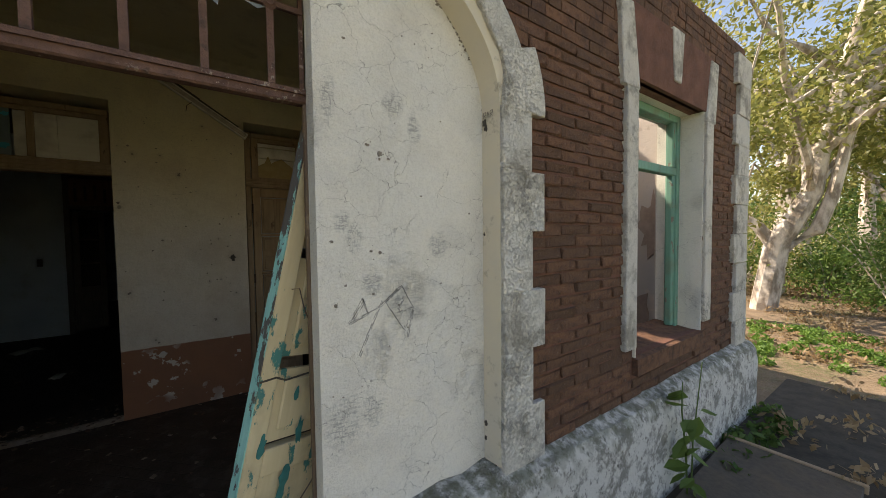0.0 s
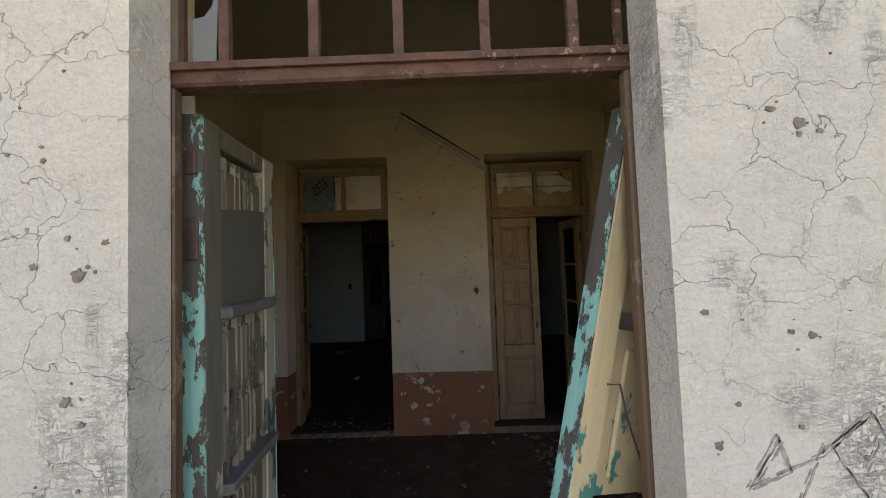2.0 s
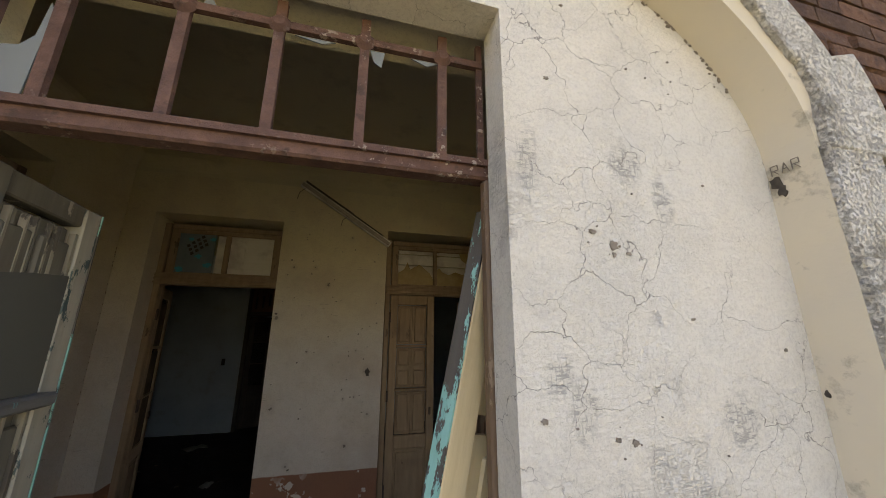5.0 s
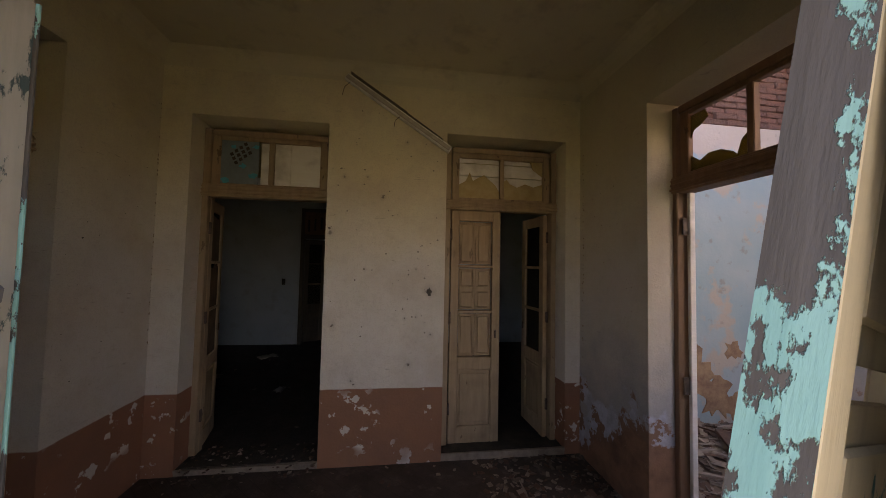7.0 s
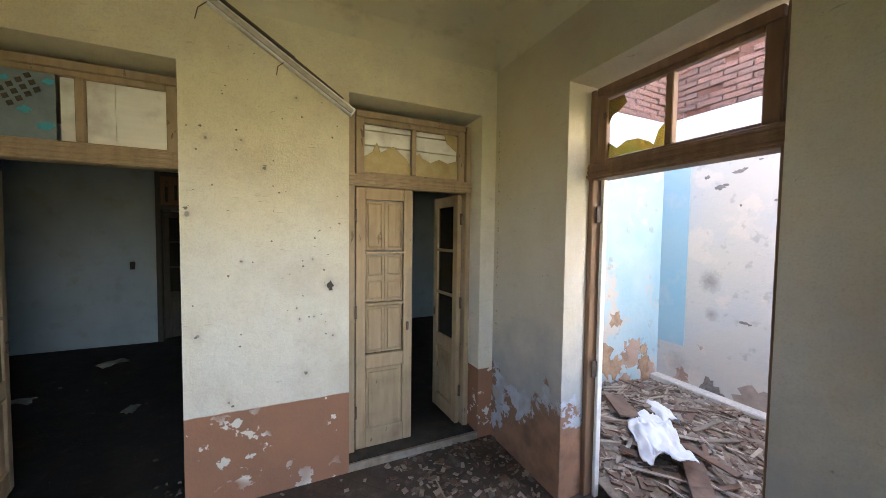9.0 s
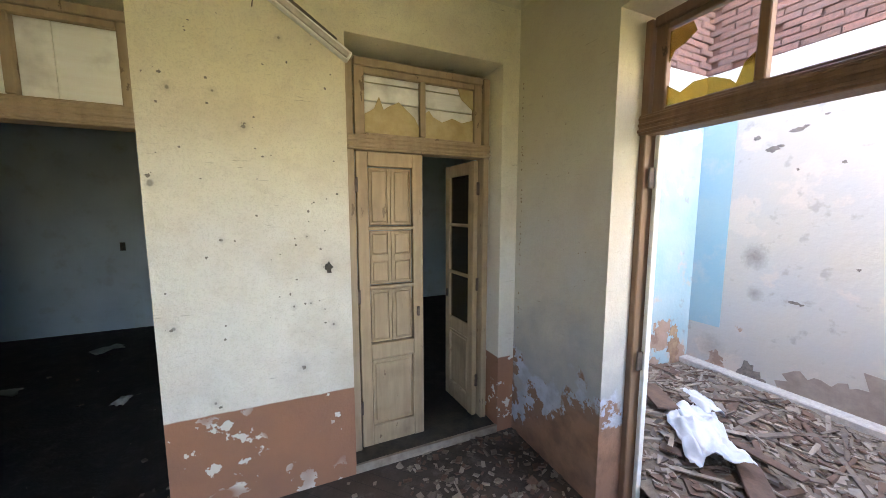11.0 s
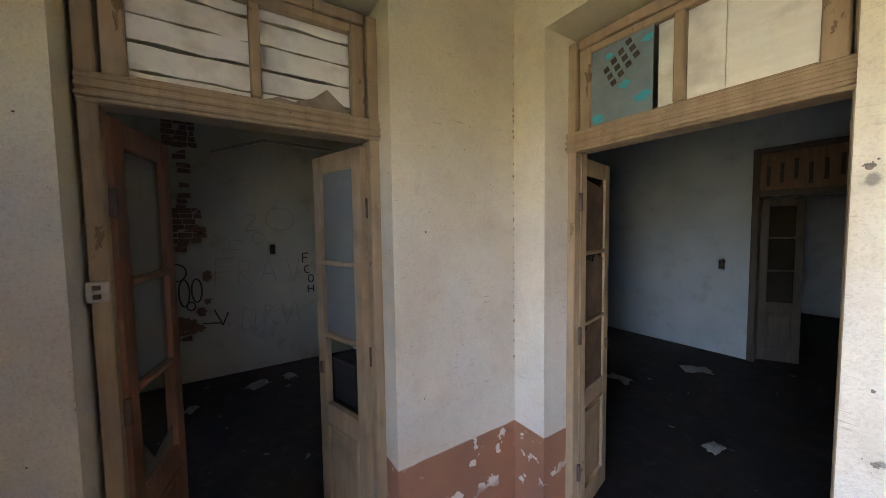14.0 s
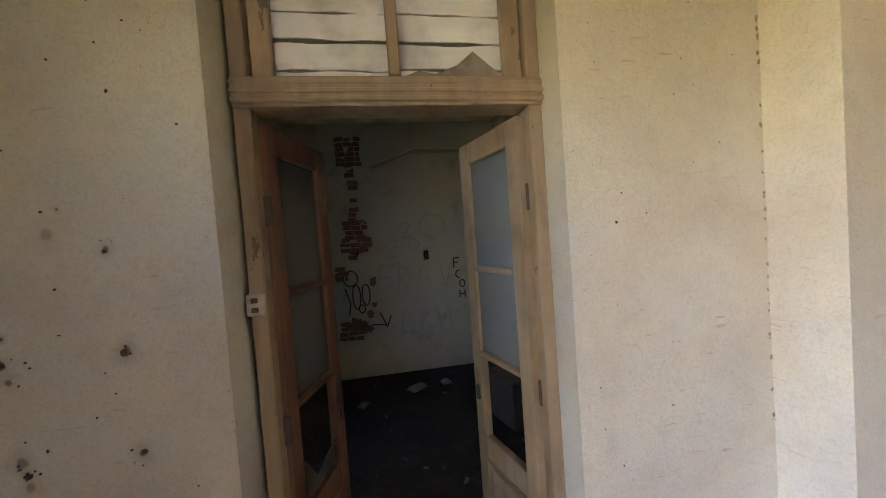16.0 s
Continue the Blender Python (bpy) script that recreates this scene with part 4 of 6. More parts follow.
def entrance_leaf(name, m, label, face, edge, shutters):
    """A tall narrow leaf, local x across, z up, y its thickness."""
    t = thing(name, m, label, "door", "entrance doors")
    w, h, th = (0.385 if shutters else 0.44), 1.985, 0.05
    def face_box(x0, x1, y0, y1, z0, z1):
        return x0, x1, -th - y1, -th - y0, z0, z1

    part("stile", boxes((0, 0.07, -th, 0, 0, h), bevel=0.004, jit=0.002), face, t)
    part("stile", boxes((w - 0.07, w, -th, 0, 0, h), bevel=0.004, jit=0.002), FLAKED if shutters else face, t, "flaked cream and teal paint" if shutters else "")
    hinge_edge = part("hinge_edge", boxes((-0.005, 0.0, -th, 0.0, 0, h), jit=0.001), edge, t, "flaked teal paint on the edge")
    part("free_edge", boxes((w, w + 0.004, -th, 0.0, 0, h), jit=0.001), edge, t, "flaked teal paint on the edge")
    for z0, z1 in ((0, 0.17), (0.66, 0.76), (1.93, 1.985)):
        part("rail", boxes((0.07, w - 0.07, -th + 0.004, -0.004, z0, z1), bevel=0.004), face, t)
    for z in (1.06, 1.49) if shutters else ():
        part("ledge", boxes(face_box(0.06, w - 0.05, -th, 0.03, z, z + 0.032), bevel=0.006, jit=0.004), DRYWOOD if shutters else edge, t, "dry weathered ledge")
    part("panel", boxes(face_box(0.07, w - 0.07, -0.03, -0.018, 0.17, 0.66)), face, t)
    if shutters:
        n = 4
        for k in range(n):
            a = 0.075 + (w - 0.15) * k / n
            part("slat", boxes(face_box(a, a + (w - 0.15) / n - 0.008, -0.035, -0.016 - 0.006 * (k % 2), 0.76, 1.92), bevel=0.004), face, t)
        for a in (0.095, 0.142, 0.168, 0.215, 0.238, 0.302):
            part("ridge", boxes(face_box(a, a + 0.008, -0.018, -0.004, 0.77, 1.91), jit=0.0015), RIDGE, t, "flaked cream ridge")
        for z0, z1 in ((0.80, 1.02), (1.13, 1.26), (1.30, 1.46), (1.72, 1.88)):
            for a in (0.085, 0.20):
                part("field", boxes(face_box(a, a + 0.095, -0.02, -0.006, z0, z1), bevel=0.005), face, t)
        bm = bmesh.new()
        prism(bm, [(0.07, 1.52), (0.315, 1.52), (0.315, 1.80), (0.20, 1.79), (0.07, 1.77)], 0.003, "xz", 0.002 - th)
        part("pane", bm, DARKGLASS2, t, "cracked grey pane")
        part("lock", boxes((-0.012, 0.0, -0.04, -0.005, 1.64, 1.74), bevel=0.003), IRON, hinge_edge, "rusty hinge plate")
        part("lock", boxes((-0.012, 0.0, -0.036, -0.01, 1.84, 1.90), bevel=0.003), IRON, hinge_edge)
    else:
        for z0, z1 in ((0.80, 1.03), (1.12, 1.46), (1.54, 1.90)):
            part("panel", boxes(face_box(0.075, w - 0.075, -0.035, -0.018, z0 - 0.02, z1 + 0.02)), face, t)
            part("field", boxes(face_box(0.11, w - 0.11, -0.02, -0.009, z0 + 0.02, z1 - 0.02), bevel=0.006), face, t)
    return t


entrance_leaf("entrance_door", pose(-0.400, 1.617, FLOOR + 0.068, 0, 0, 95), "old panelled door leaf, flaked teal and grey, standing open", GREYWOOD, TEALEDGE, True)
# leaf off its hinges, leaning behind the jamb
up = Vector((0.212, 0.0, 1.0)).normalized()
across = Vector((math.cos(radians(20)), math.sin(radians(20)), 0.0))
across = (across - up * across.dot(up)).normalized()
back = up.cross(across)
foot = Vector((0.225, 1.585, FLOOR + 0.083)) + back * 0.05
lean = Matrix(((across.x, back.x, up.x, foot.x), (across.y, back.y, up.y, foot.y), (across.z, back.z, up.z, foot.z), (0, 0, 0, 1)))
loose = entrance_leaf("loose_door", lean, "loose cream and teal flaked door leaning beside the entrance", CREAMTEAL, TEALEDGE, False)
for u, z, r, s in ((0.17, 0.62, 0.022, 4.0), (0.20, 0.80, 0.02, 3.0), (0.055, 0.78, 0.016, 3.0), (0.05, 0.5, 0.02, 3.5), (0.16, 0.95, 0.012, 3.0), (0.12, 0.35, 0.018, 4)):
    bm = bmesh.new()
    blob(bm, (u, z, -0.0515), r, "xz", -0.0012, int(u * 1000), s, 15)
    part("paint_patch", bm, plain("old_teal_paint", (0.03, 0.20, 0.19), (0.02, 0.14, 0.13), 20), loose, "older teal paint laid bare")
bm = bmesh.new()
ribbon(bm, [(0.0, 1.02), (0.06, 1.03), (0.10, 1.015), (0.2, 1.03), (0.3, 1.02)], 0.007, "xz", -0.0525)
part("split", bm, BLACK, loose, "dark split across the boards")
bm = bmesh.new()
tube(bm, [(0.05, -0.055, 1.36), (0.075, -0.066, 1.365), (0.11, -0.068, 1.29), (0.17, -0.066, 1.20), (0.23, -0.058, 1.12)], [0.0025] * 5, 5)
part("wire", bm, IRON, loose, "twisted wire")
bm = bmesh.new()
tube(bm, [(0.02, -0.055, 0.30), (0.12, -0.06, 0.34), (0.22, -0.06, 0.46), (0.34, -0.055, 0.62)], [0.003] * 4, 5)
part("wire", bm, IRON, loose, "twisted wire")


# ---- inner doors ----
def door_frame(name, m, w, bar0, bar1, g0, g1, top, wood, label):
    t = thing(name, m, label, "door frame", "inner door frames", "structure")
    for a in (0.0, w - 0.05):
        part("jamb", boxes((a, a + 0.05, 0, 0.11, FLOOR, top), bevel=0.005, jit=0.001), wood, t)
    part("head", boxes((0.06, w - 0.06, 0.002, 0.108, top - 0.05, top), bevel=0.005), wood, t)
    bar = part("transom_bar", boxes((0.0, w, -0.012, 0.11, bar0, bar1), bevel=0.005), wood, t)
    for k in range(3):
        z = bar0 + (bar1 - bar0) * (0.12 + 0.3 * k)
        part("moulding", boxes((0.0, w, -0.026 + 0.004 * k, -0.010, z, z + 0.016), bevel=0.004), wood, bar)
    c = w / 2
    for nm, d in (("sash_stile", (0.06, 0.125, 0.015, 0.055, bar1, top - 0.05)), ("sash_stile", (w - 0.125, w - 0.06, 0.015, 0.055, bar1, top - 0.05)),
                  ("mullion", (c - 0.02, c + 0.02, 0.012, 0.055, g0, g1)), ("sash_rail", (0.125, w - 0.125, 0.016, 0.055, bar1, g0)), ("sash_rail", (0.125, w - 0.125, 0.016, 0.055, g1, top - 0.05))):
        part(nm, boxes(d, bevel=0.005), wood, t)
    return t


def door_leaf(name, m, w, h, label, wood, fill, edge_flip=1):
    """A glazed leaf: three lights above one panel; hinge at x = 0."""
    t = thing(name, m, label, "door", "inner doors")
    th = 0.042
    stiles = [part("stile", boxes((a, a + 0.075, 0, th, 0, h), bevel=0.004, jit=0.001), wood, t) for a in (0.0, w - 0.075)]
    for z0, z1 in ((0, 0.14), (0.64, 0.75), (h - 0.095, h)):
        part("rail", boxes((0.075, w - 0.075, 0.002, th - 0.002, z0, z1), bevel=0.004), wood, t)
    lights = [(0.75, 1.14), (1.165, 1.55), (1.575, h - 0.095)]
    for z in (1.14, 1.55):
        part("glazing_bar", boxes((0.07, w - 0.07, -0.004, th + 0.004, z, z + 0.025), bevel=0.005), wood, t)
    panel = part("panel", boxes((0.07, w - 0.07, 0.017, 0.025, 0.13, 0.65)), wood, t)
    part("field", boxes((0.100, w - 0.100, 0.007, 0.035, 0.175, 0.605), bevel=0.006), wood, panel)
    for d in ((0.075, 0.086, 0.0, th, 0.14, 0.64), (w - 0.086, w - 0.075, 0.0, th, 0.14, 0.64), (0.086, w - 0.086, 0.0, th, 0.14, 0.151), (0.086, w - 0.086, 0.0, th, 0.629, 0.64)):
        part("bead", boxes((d[0], d[1], d[2] - 0.004, d[3] + 0.004, d[4], d[5]), bevel=0.004), wood, panel)
    for k, (z0, z1) in enumerate(lights):
        if fill[k] == "glass":
            part("pane", boxes((0.07, w - 0.07, 0.019, 0.023, z0 - 0.005, z1 + 0.005)), GLASS, t, "dusty pane")
        elif fill[k] == "dark":
            part("pane", boxes((0.07, w - 0.07, 0.019, 0.023, z0 - 0.005, z1 + 0.005)), DARKGLASS, t, "grimy pane")
        elif fill[k] == "pale":
            part("pane", boxes((0.07, w - 0.07, 0.019, 0.023, z0 - 0.005, z1 + 0.005)), PALEGLASS, t, "pale ribbed pane")
        elif fill[k] == "card":
            part("pane", boxes((0.07, w - 0.07, 0.019, 0.023, z0 - 0.005, z1 + 0.005)), DARKGLASS, t, "grimy pane")
            bm = bmesh.new()
            c = w * (0.5 + 0.22 * (k - 1))
            prism(bm, [(0.08, z0), (w - 0.08, z0), (w - 0.08, z1 - 0.03 * k), (c + 0.03, z1), (c, z1 - 0.05), (0.08, z1 - 0.02)], 0.004, "xz", 0.012)
            part("card", bm, CARD, t, "brown card behind the pane")
        elif fill[k] == "broken":
            bm = bmesh.new()
            prism(bm, [(0.07, z0), (w - 0.07, z0), (w - 0.07, z0 + 0.10), (0.2, z0 + 0.05), (0.12, z0 + 0.16), (0.07, z0 + 0.2)], 0.003, "xz", 0.02)
            part("pane", bm, GLASS, t, "broken pane")
        elif fill[k] == "shutter":
            shutter = part("shutter", boxes((0.083, w - 0.083, 0.036, 0.042, z0 + 0.007, z1 - 0.007)), wood, t, "inner panelled shutter")
            for u0, u1 in ((0.083, 0.094), (w / 2 - 0.022, w / 2 - 0.002), (w / 2 + 0.002, w / 2 + 0.022), (w - 0.094, w - 0.083)):
                part("shutter_stile", boxes((u0, u1, 0.022, 0.036, z0 + 0.007, z1 - 0.007), bevel=0.002), wood, shutter)
            a0, a1 = z0 + 0.03, z1 - 0.03
            mid = (a0 + a1) / 2
            spans = [(a0, a1)] if k != 1 else [(a0, mid - 0.03), (mid + 0.03, a1)]
            for z2, z3 in [(z0 + 0.007, z0 + 0.022), (z1 - 0.022, z1 - 0.007)] + ([(mid - 0.022, mid + 0.022)] if k == 1 else []):
                for u0, u1 in ((0.094, w / 2 - 0.022), (w / 2 + 0.022, w - 0.094)):
                    part("shutter_rail", boxes((u0, u1, 0.0225, 0.036, z2, z3), bevel=0.002), wood, shutter)
            for p, q in spans:
                for u0, u1 in ((0.101, w / 2 - 0.029), (w / 2 + 0.029, w - 0.101)):
                    part("shutter_field", boxes((u0, u1, 0.024, 0.036, p, q), bevel=0.005), wood, shutter)
    part("handle", boxes((w - 0.05, w - 0.03, -0.012, th + 0.012, 0.92, 0.99), bevel=0.004), IRON, stiles[1], "dark iron latch")
    for z in (0.25, 1.05, 1.8):
        part("hinge", boxes((-0.012, 0.008, -0.008, 0.014, z, z + 0.1), bevel=0.003), IRON, stiles[0])
    return t


def frame_matrix(x, y, rz):
    return pose(x, y, 0, 0, 0, rz)


M1 = frame_matrix(-1.40, 4.43, 0)
F1 = door_frame("door_frame_1", M1, 1.06, 2.085, 2.19, 2.204, 2.574, 2.66, FRAMEWOOD, "tan timber door frame with a boarded transom")
M2 = frame_matrix(0.645, 4.385, 0)
F2 = door_frame("door_frame_2", M2, 1.055, 2.055, 2.15, 2.17, 2.54, 2.63, FRAMEWOOD, "tan timber door frame with a torn amber-papered transom")
M3 = frame_matrix(-1.752, 2.446, 90)
F3 = door_frame("door_frame_3", M3, 1.03, 2.11, 2.205, 2.22, 2.59, 2.68, FRAMEWOOD, "tan brown door frame with a boarded transom")
M4 = frame_matrix(2.05, 3.425, -90)
F4 = door_frame("door_frame_4", M4, 1.03, 2.06, 2.165, 2.185, 2.56, 2.64, BROWNWOOD, "dark brown door frame with broken amber panes")

door_leaf("inner_door", M1 @ pose(0.055, 0.05, -0.03, 0, 0, 103), 0.455, 2.10, "cream glazed door leaf with carded panes, standing open", DOORWOOD, ("card", "card", "card"))
door_leaf("inner_door", M2 @ pose(0.06, 0.012, -0.02), 0.46, 2.07, "cream door leaf with panelled shutters, closed", DOORWOOD, ("shutter", "shutter", "shutter"))
door_leaf("inner_door", M2 @ pose(0.99, 0.05, -0.02, 0, 0, 94), 0.455, 2.06, "cream glazed door leaf standing open", DOORWOOD, ("dark", "dark", "dark"))
door_leaf("inner_door", M3 @ pose(0.065, 0.06, -0.06, 0, 0, 75), 0.45, 2.15, "red-brown glazed door leaf standing open", REDWOOD, ("broken", "glass", "glass"))
door_leaf("inner_door", M3 @ pose(0.985, 0.06, -0.06, 0, 0, 106), 0.45, 2.15, "tan glazed door leaf with a missing pane, open", TANDOOR, ("none", "pale", "pale"))
for z in (0.75, 1.78):
    part("hinge", boxes((0.06, 0.072, 0.02, 0.08, z, z + 0.11), bevel=0.003), IRON, F4, "leftover iron hinge")
part("stop", boxes((0.06, 0.085, 0.06, 0.10, FLOOR, 2.06), bevel=0.003), WHITEBOARD, F4, "pale stop bead")

M5 = frame_matrix(-1.64, 8.47, 0)
F5 = thing("door_frame_5", M5, "dark door frame with a lettered board above", "door frame", "inner door frames", "structure")
for a in (-0.03, 0.83):
    part("jamb", boxes((a, a + 0.07, 0, 0.12, FLOOR, 2.62), bevel=0.006), DARKWOOD, F5)
part("head", boxes((0.04, 0.83, 0.0, 0.12, 2.02, 2.10), bevel=0.006), DARKWOOD, F5)
part("head", boxes((0.04, 0.83, 0.0, 0.12, 2.55, 2.62), bevel=0.006), DARKWOOD, F5)
part("board", boxes((0.04, 0.83, 0.004, 0.028, 2.10, 2.55)), BROWNWOOD, F5, "brown board with faded lettering")
bm = bmesh.new()
for k in range(6):
    z0 = 2.15 + 0.03 * (k % 3)
    bx(bm, 0.10 + 0.12 * k, 0.135 + 0.12 * k, 0.001, 0.003, z0, z0 + 0.24)
part("lettering", bm, BLACK, F5, "unreadable dark lettering")
# Leaf turned nearly shut to cover the lighter space behind it.
door_leaf("inner_door", M5 @ pose(0.05, 0.08, -0.05, 0, 0, 28), 0.40, 2.05, "dark glazed door leaf turned nearly shut over the far doorway", DARKWOOD, ("dark", "dark", "dark"))

# what closes the transoms
part("sheet", boxes((0.125, 0.425, 0.026, 0.03, 2.20, 2.58)), SHEET, F1, "blue-grey printed sheet")
bm = bmesh.new()
for i in range(4):
    for j in range(3):
        u, v = 0.20 + 0.036 * i + 0.018 * j, 2.46 + 0.030 * i - 0.036 * j - 0.02
        prism(bm, [(u, v), (u + 0.024, v + 0.012), (u + 0.014, v + 0.036), (u - 0.010, v + 0.024)], 0.002, "xz", 0.0235)
part("print", bm, BLACK, F1, "dark printed squares")
bm = bmesh.new()
for k, (u, v, r) in enumerate(((0.16, 2.23, 0.035), (0.38, 2.28, 0.04), (0.22, 2.52, 0.03), (0.40, 2.53, 0.03), (0.30, 2.36, 0.035))):
    blob(bm, (u, v, 0.024), r, "xz", 0.0015, k + 5, 0.7)
part("print", bm, CYAN, F1, "cyan print")
for u0, u1 in ((0.43, 0.505), (0.545, 0.675), (0.68, 0.935)):
    part("board", boxes((u0, u1, 0.06, 0.07, 2.15, 2.62), jit=0.002), WHITEBOARD, F1, "white board")
for k in range(4):
    z = 2.15 + 0.12 * k
    part("board", boxes((0.10, 0.955, 0.07 + 0.004 * (k % 2), 0.08 + 0.004 * (k % 2), z, z + 0.112), jit=0.005), WHITEBOARD, F2, "white board")
for k in range(5):
    for u0, u1, seed in ((0.10, 0.505, 1.3), (0.508, 0.93, 4.1)):
        n = 12
        low = [(u0 + (u1 - u0) * i / n, 2.165 + 0.097 * k + 0.011 * noise.noise((i * 0.28, k * 3.1 + seed, 0))) for i in range(n + 1)]
        high = [(u, 2.165 + 0.097 * (k + 1) - 0.009 + 0.009 * noise.noise((i * 0.25, k * 2.3 + seed, 9))) for i, (u, _) in enumerate(low)]
        bm = bmesh.new()
        prism(bm, low + high[::-1], 0.006, "xz", 0.060 + 0.004 * (k % 2))
        part("board", bm, WHITEBOARD, F3, "white lapped board")
for pts in ([(0.125, 2.16), (0.505, 2.16), (0.505, 2.24), (0.47, 2.30), (0.42, 2.34), (0.36, 2.39), (0.30, 2.36), (0.255, 2.33), (0.225, 2.41), (0.19, 2.33), (0.16, 2.31), (0.125, 2.29)],
            [(0.55, 2.16), (0.93, 2.16), (0.93, 2.33), (0.84, 2.30), (0.76, 2.325), (0.68, 2.29), (0.61, 2.32), (0.58, 2.36), (0.55, 2.34)],
            [(0.93, 2.55), (0.80, 2.55), (0.83, 2.47), (0.90, 2.42), (0.93, 2.40)]):
    bm = bmesh.new()
    prism(bm, pts, 0.003, "xz", 0.034)
    part("amber_sheet", bm, AMBER, F2, "torn amber paper on the pane")
bm = bmesh.new()
prism(bm, [(0.52, 2.22), (0.60, 2.25), (0.66, 2.24), (0.74, 2.27), (0.80, 2.32), (0.86, 2.27), (0.91, 2.23), (0.91, 2.215), (0.52, 2.21)], 0.006, "xz", 0.045)
part("torn_card", bm, DEBRIS[2], F3, "torn brown card")
for pts in ([(0.125, 2.19), (0.44, 2.19), (0.40, 2.23), (0.33, 2.265), (0.25, 2.27), (0.19, 2.24), (0.125, 2.29)],
            [(0.125, 2.55), (0.23, 2.55), (0.25, 2.50), (0.20, 2.465), (0.15, 2.45), (0.125, 2.40)], [(0.495, 2.19), (0.42, 2.19), (0.45, 2.28), (0.495, 2.32)]):
    bm = bmesh.new()
    prism(bm, pts, 0.003, "xz", 0.034)
    part("shard", bm, AMBERGLASS, F4, "broken amber glass")
sw = thing("light_switch", pose(-1.755, 2.466, 1.49, 0, 0, 90), "small cream double switch on the door frame", "switch")
part("plate", boxes((-0.028, 0.028, -0.018, 0.0, -0.035, 0.035), bevel=0.004), SCORCH, sw)
for z in (-0.015, 0.015):
    part("button", boxes((-0.010, 0.010, -0.024, -0.017, z - 0.008, z + 0.008), bevel=0.002), IRON, sw)

# ---- marks on walls ----
def holes_on(name, spots, flat, at, seed, label, material=None):
    """Ragged dark pits, with small chips scattered round the large ones."""
    bm = bmesh.new()
    g = random.Random(seed)
    h = -0.0025 if flat == "xz" else 0.0025
    for k, (u, v, r) in enumerate(spots):
        blob(bm, (u, v, at), r * (0.75 if flat == "xz" else 0.5), flat, h, seed + k, g.uniform(0.6, 1.2), 13)
        if r > 0.011:
            for _ in range(3):
                blob(bm, (u + g.gauss(0, r * 1.2), v + g.gauss(0, r * 1.2), at), r * g.uniform(0.08, 0.22), flat, h, seed + g.randint(0, 999), 1.0, 7)
    bmesh.ops.recalc_face_normals(bm, faces=bm.faces[:])
    tagged(part(name, bm, material or HOLE), label, "wall damage", "", "stuff")


q = random.Random(3)
spots = [(0.496, 1.326, 0.024), (0.34, 0.716, 0.016), (0.093, 2.108, 0.014), (-0.047, 1.503, 0.010), (-0.29, 1.038, 0.014), (-0.10, 0.57, 0.012), (0.44, 1.12, 0.008), (0.36, 1.11, 0.009), (0.47, 0.98, 0.010), (-0.33, 1.83, 0.016), (-0.25, 2.33, 0.012), (-0.06, 2.33, 0.010), (0.32, 1.5, 0.007), (0.42, 1.7, 0.006), (0.5, 1.73, 0.006), (0.55, 1.95, 0.008)]
spots += [(q.uniform(-0.33, 0.58), q.uniform(0.9, 2.6), q.uniform(0.005, 0.011)) for _ in range(38)]
spots += [(q.gauss(0.0, 0.12), q.uniform(2.55, 2.95), q.uniform(0.003, 0.006)) for _ in range(6)]
holes_on("wall_holes_north", spots, "xz", NORTH, 10, "chipped holes in the cream wall")
spots = [(1.897, 1.415, 0.022), (2.175, 1.414, 0.022), (2.154, 1.688, 0.014), (2.196, 2.107, 0.009), (3.647, 1.668, 0.010), (2.20, 1.14, 0.018), (1.93, 1.12, 0.02), (1.80, 1.0, 0.016), (2.02, 1.80, 0.009)]
spots += [(q.uniform(1.75, 2.42), q.uniform(0.7, 2.6), q.uniform(0.004, 0.008)) for _ in range(40)] + [(q.uniform(3.5, 4.2), q.uniform(0.8, 2.6), q.uniform(0.003, 0.006)) for _ in range(22)]
holes_on("wall_holes_west", spots, "yz", WEST, 100, "chips in the blotchy wall", BLACK)
bm = bmesh.new()
for k in range(36):
    blob(bm, (4.239 + q.uniform(-0.004, 0.003), q.uniform(0.85, 2.85), WEST), q.uniform(0.003, 0.008), "yz", 0.0015, 400 + k, 1.3, 9)
tagged(part("nail_holes_west", bm, NAIL), "column of smudged nail holes beside the corner", "wall damage", "", "stuff")
spots = [(4.19 + q.uniform(-0.008, 0.008), q.uniform(0.7, 2.6), -q.uniform(0.004, 0.010)) for _ in range(44)] + [(q.uniform(3.5, 4.1), q.uniform(1.2, 2.5), q.uniform(0.003, 0.006)) for _ in range(16)]
bm = bmesh.new()
for k, (u, v, r) in enumerate(spots):
    blob(bm, (u, v, EAST - 0.002), abs(r), "yz", 0.004, 300 + k, 1.0, 8)
tagged(part("wall_holes_east", bm, NAIL), "row of nail holes in the damp wall", "wall damage", "", "stuff")
spots = [(0.807, 1.461, 0.012), (0.845, 1.455, 0.012), (0.80, 1.857, 0.013), (0.85, 1.83, 0.014), (0.885, 1.815, 0.010), (0.66, 1.50, 0.010), (0.67, 1.27, 0.012), (1.03, 1.68, 0.008), (-0.448, 1.603, 0.020), (-0.40, 1.66, 0.010), (-0.47, 1.67, 0.010), (-0.53, 1.62, 0.010), (-0.47, 1.38, 0.013), (-0.30, 2.52, 0.012), (0.12, 2.56, 0.014), (0.16, 2.59, 0.012), (0.10, 2.50, 0.014), (0.02, 2.57, 0.009), (0.72, 2.22, 0.010), (0.78, 2.45, 0.008)]
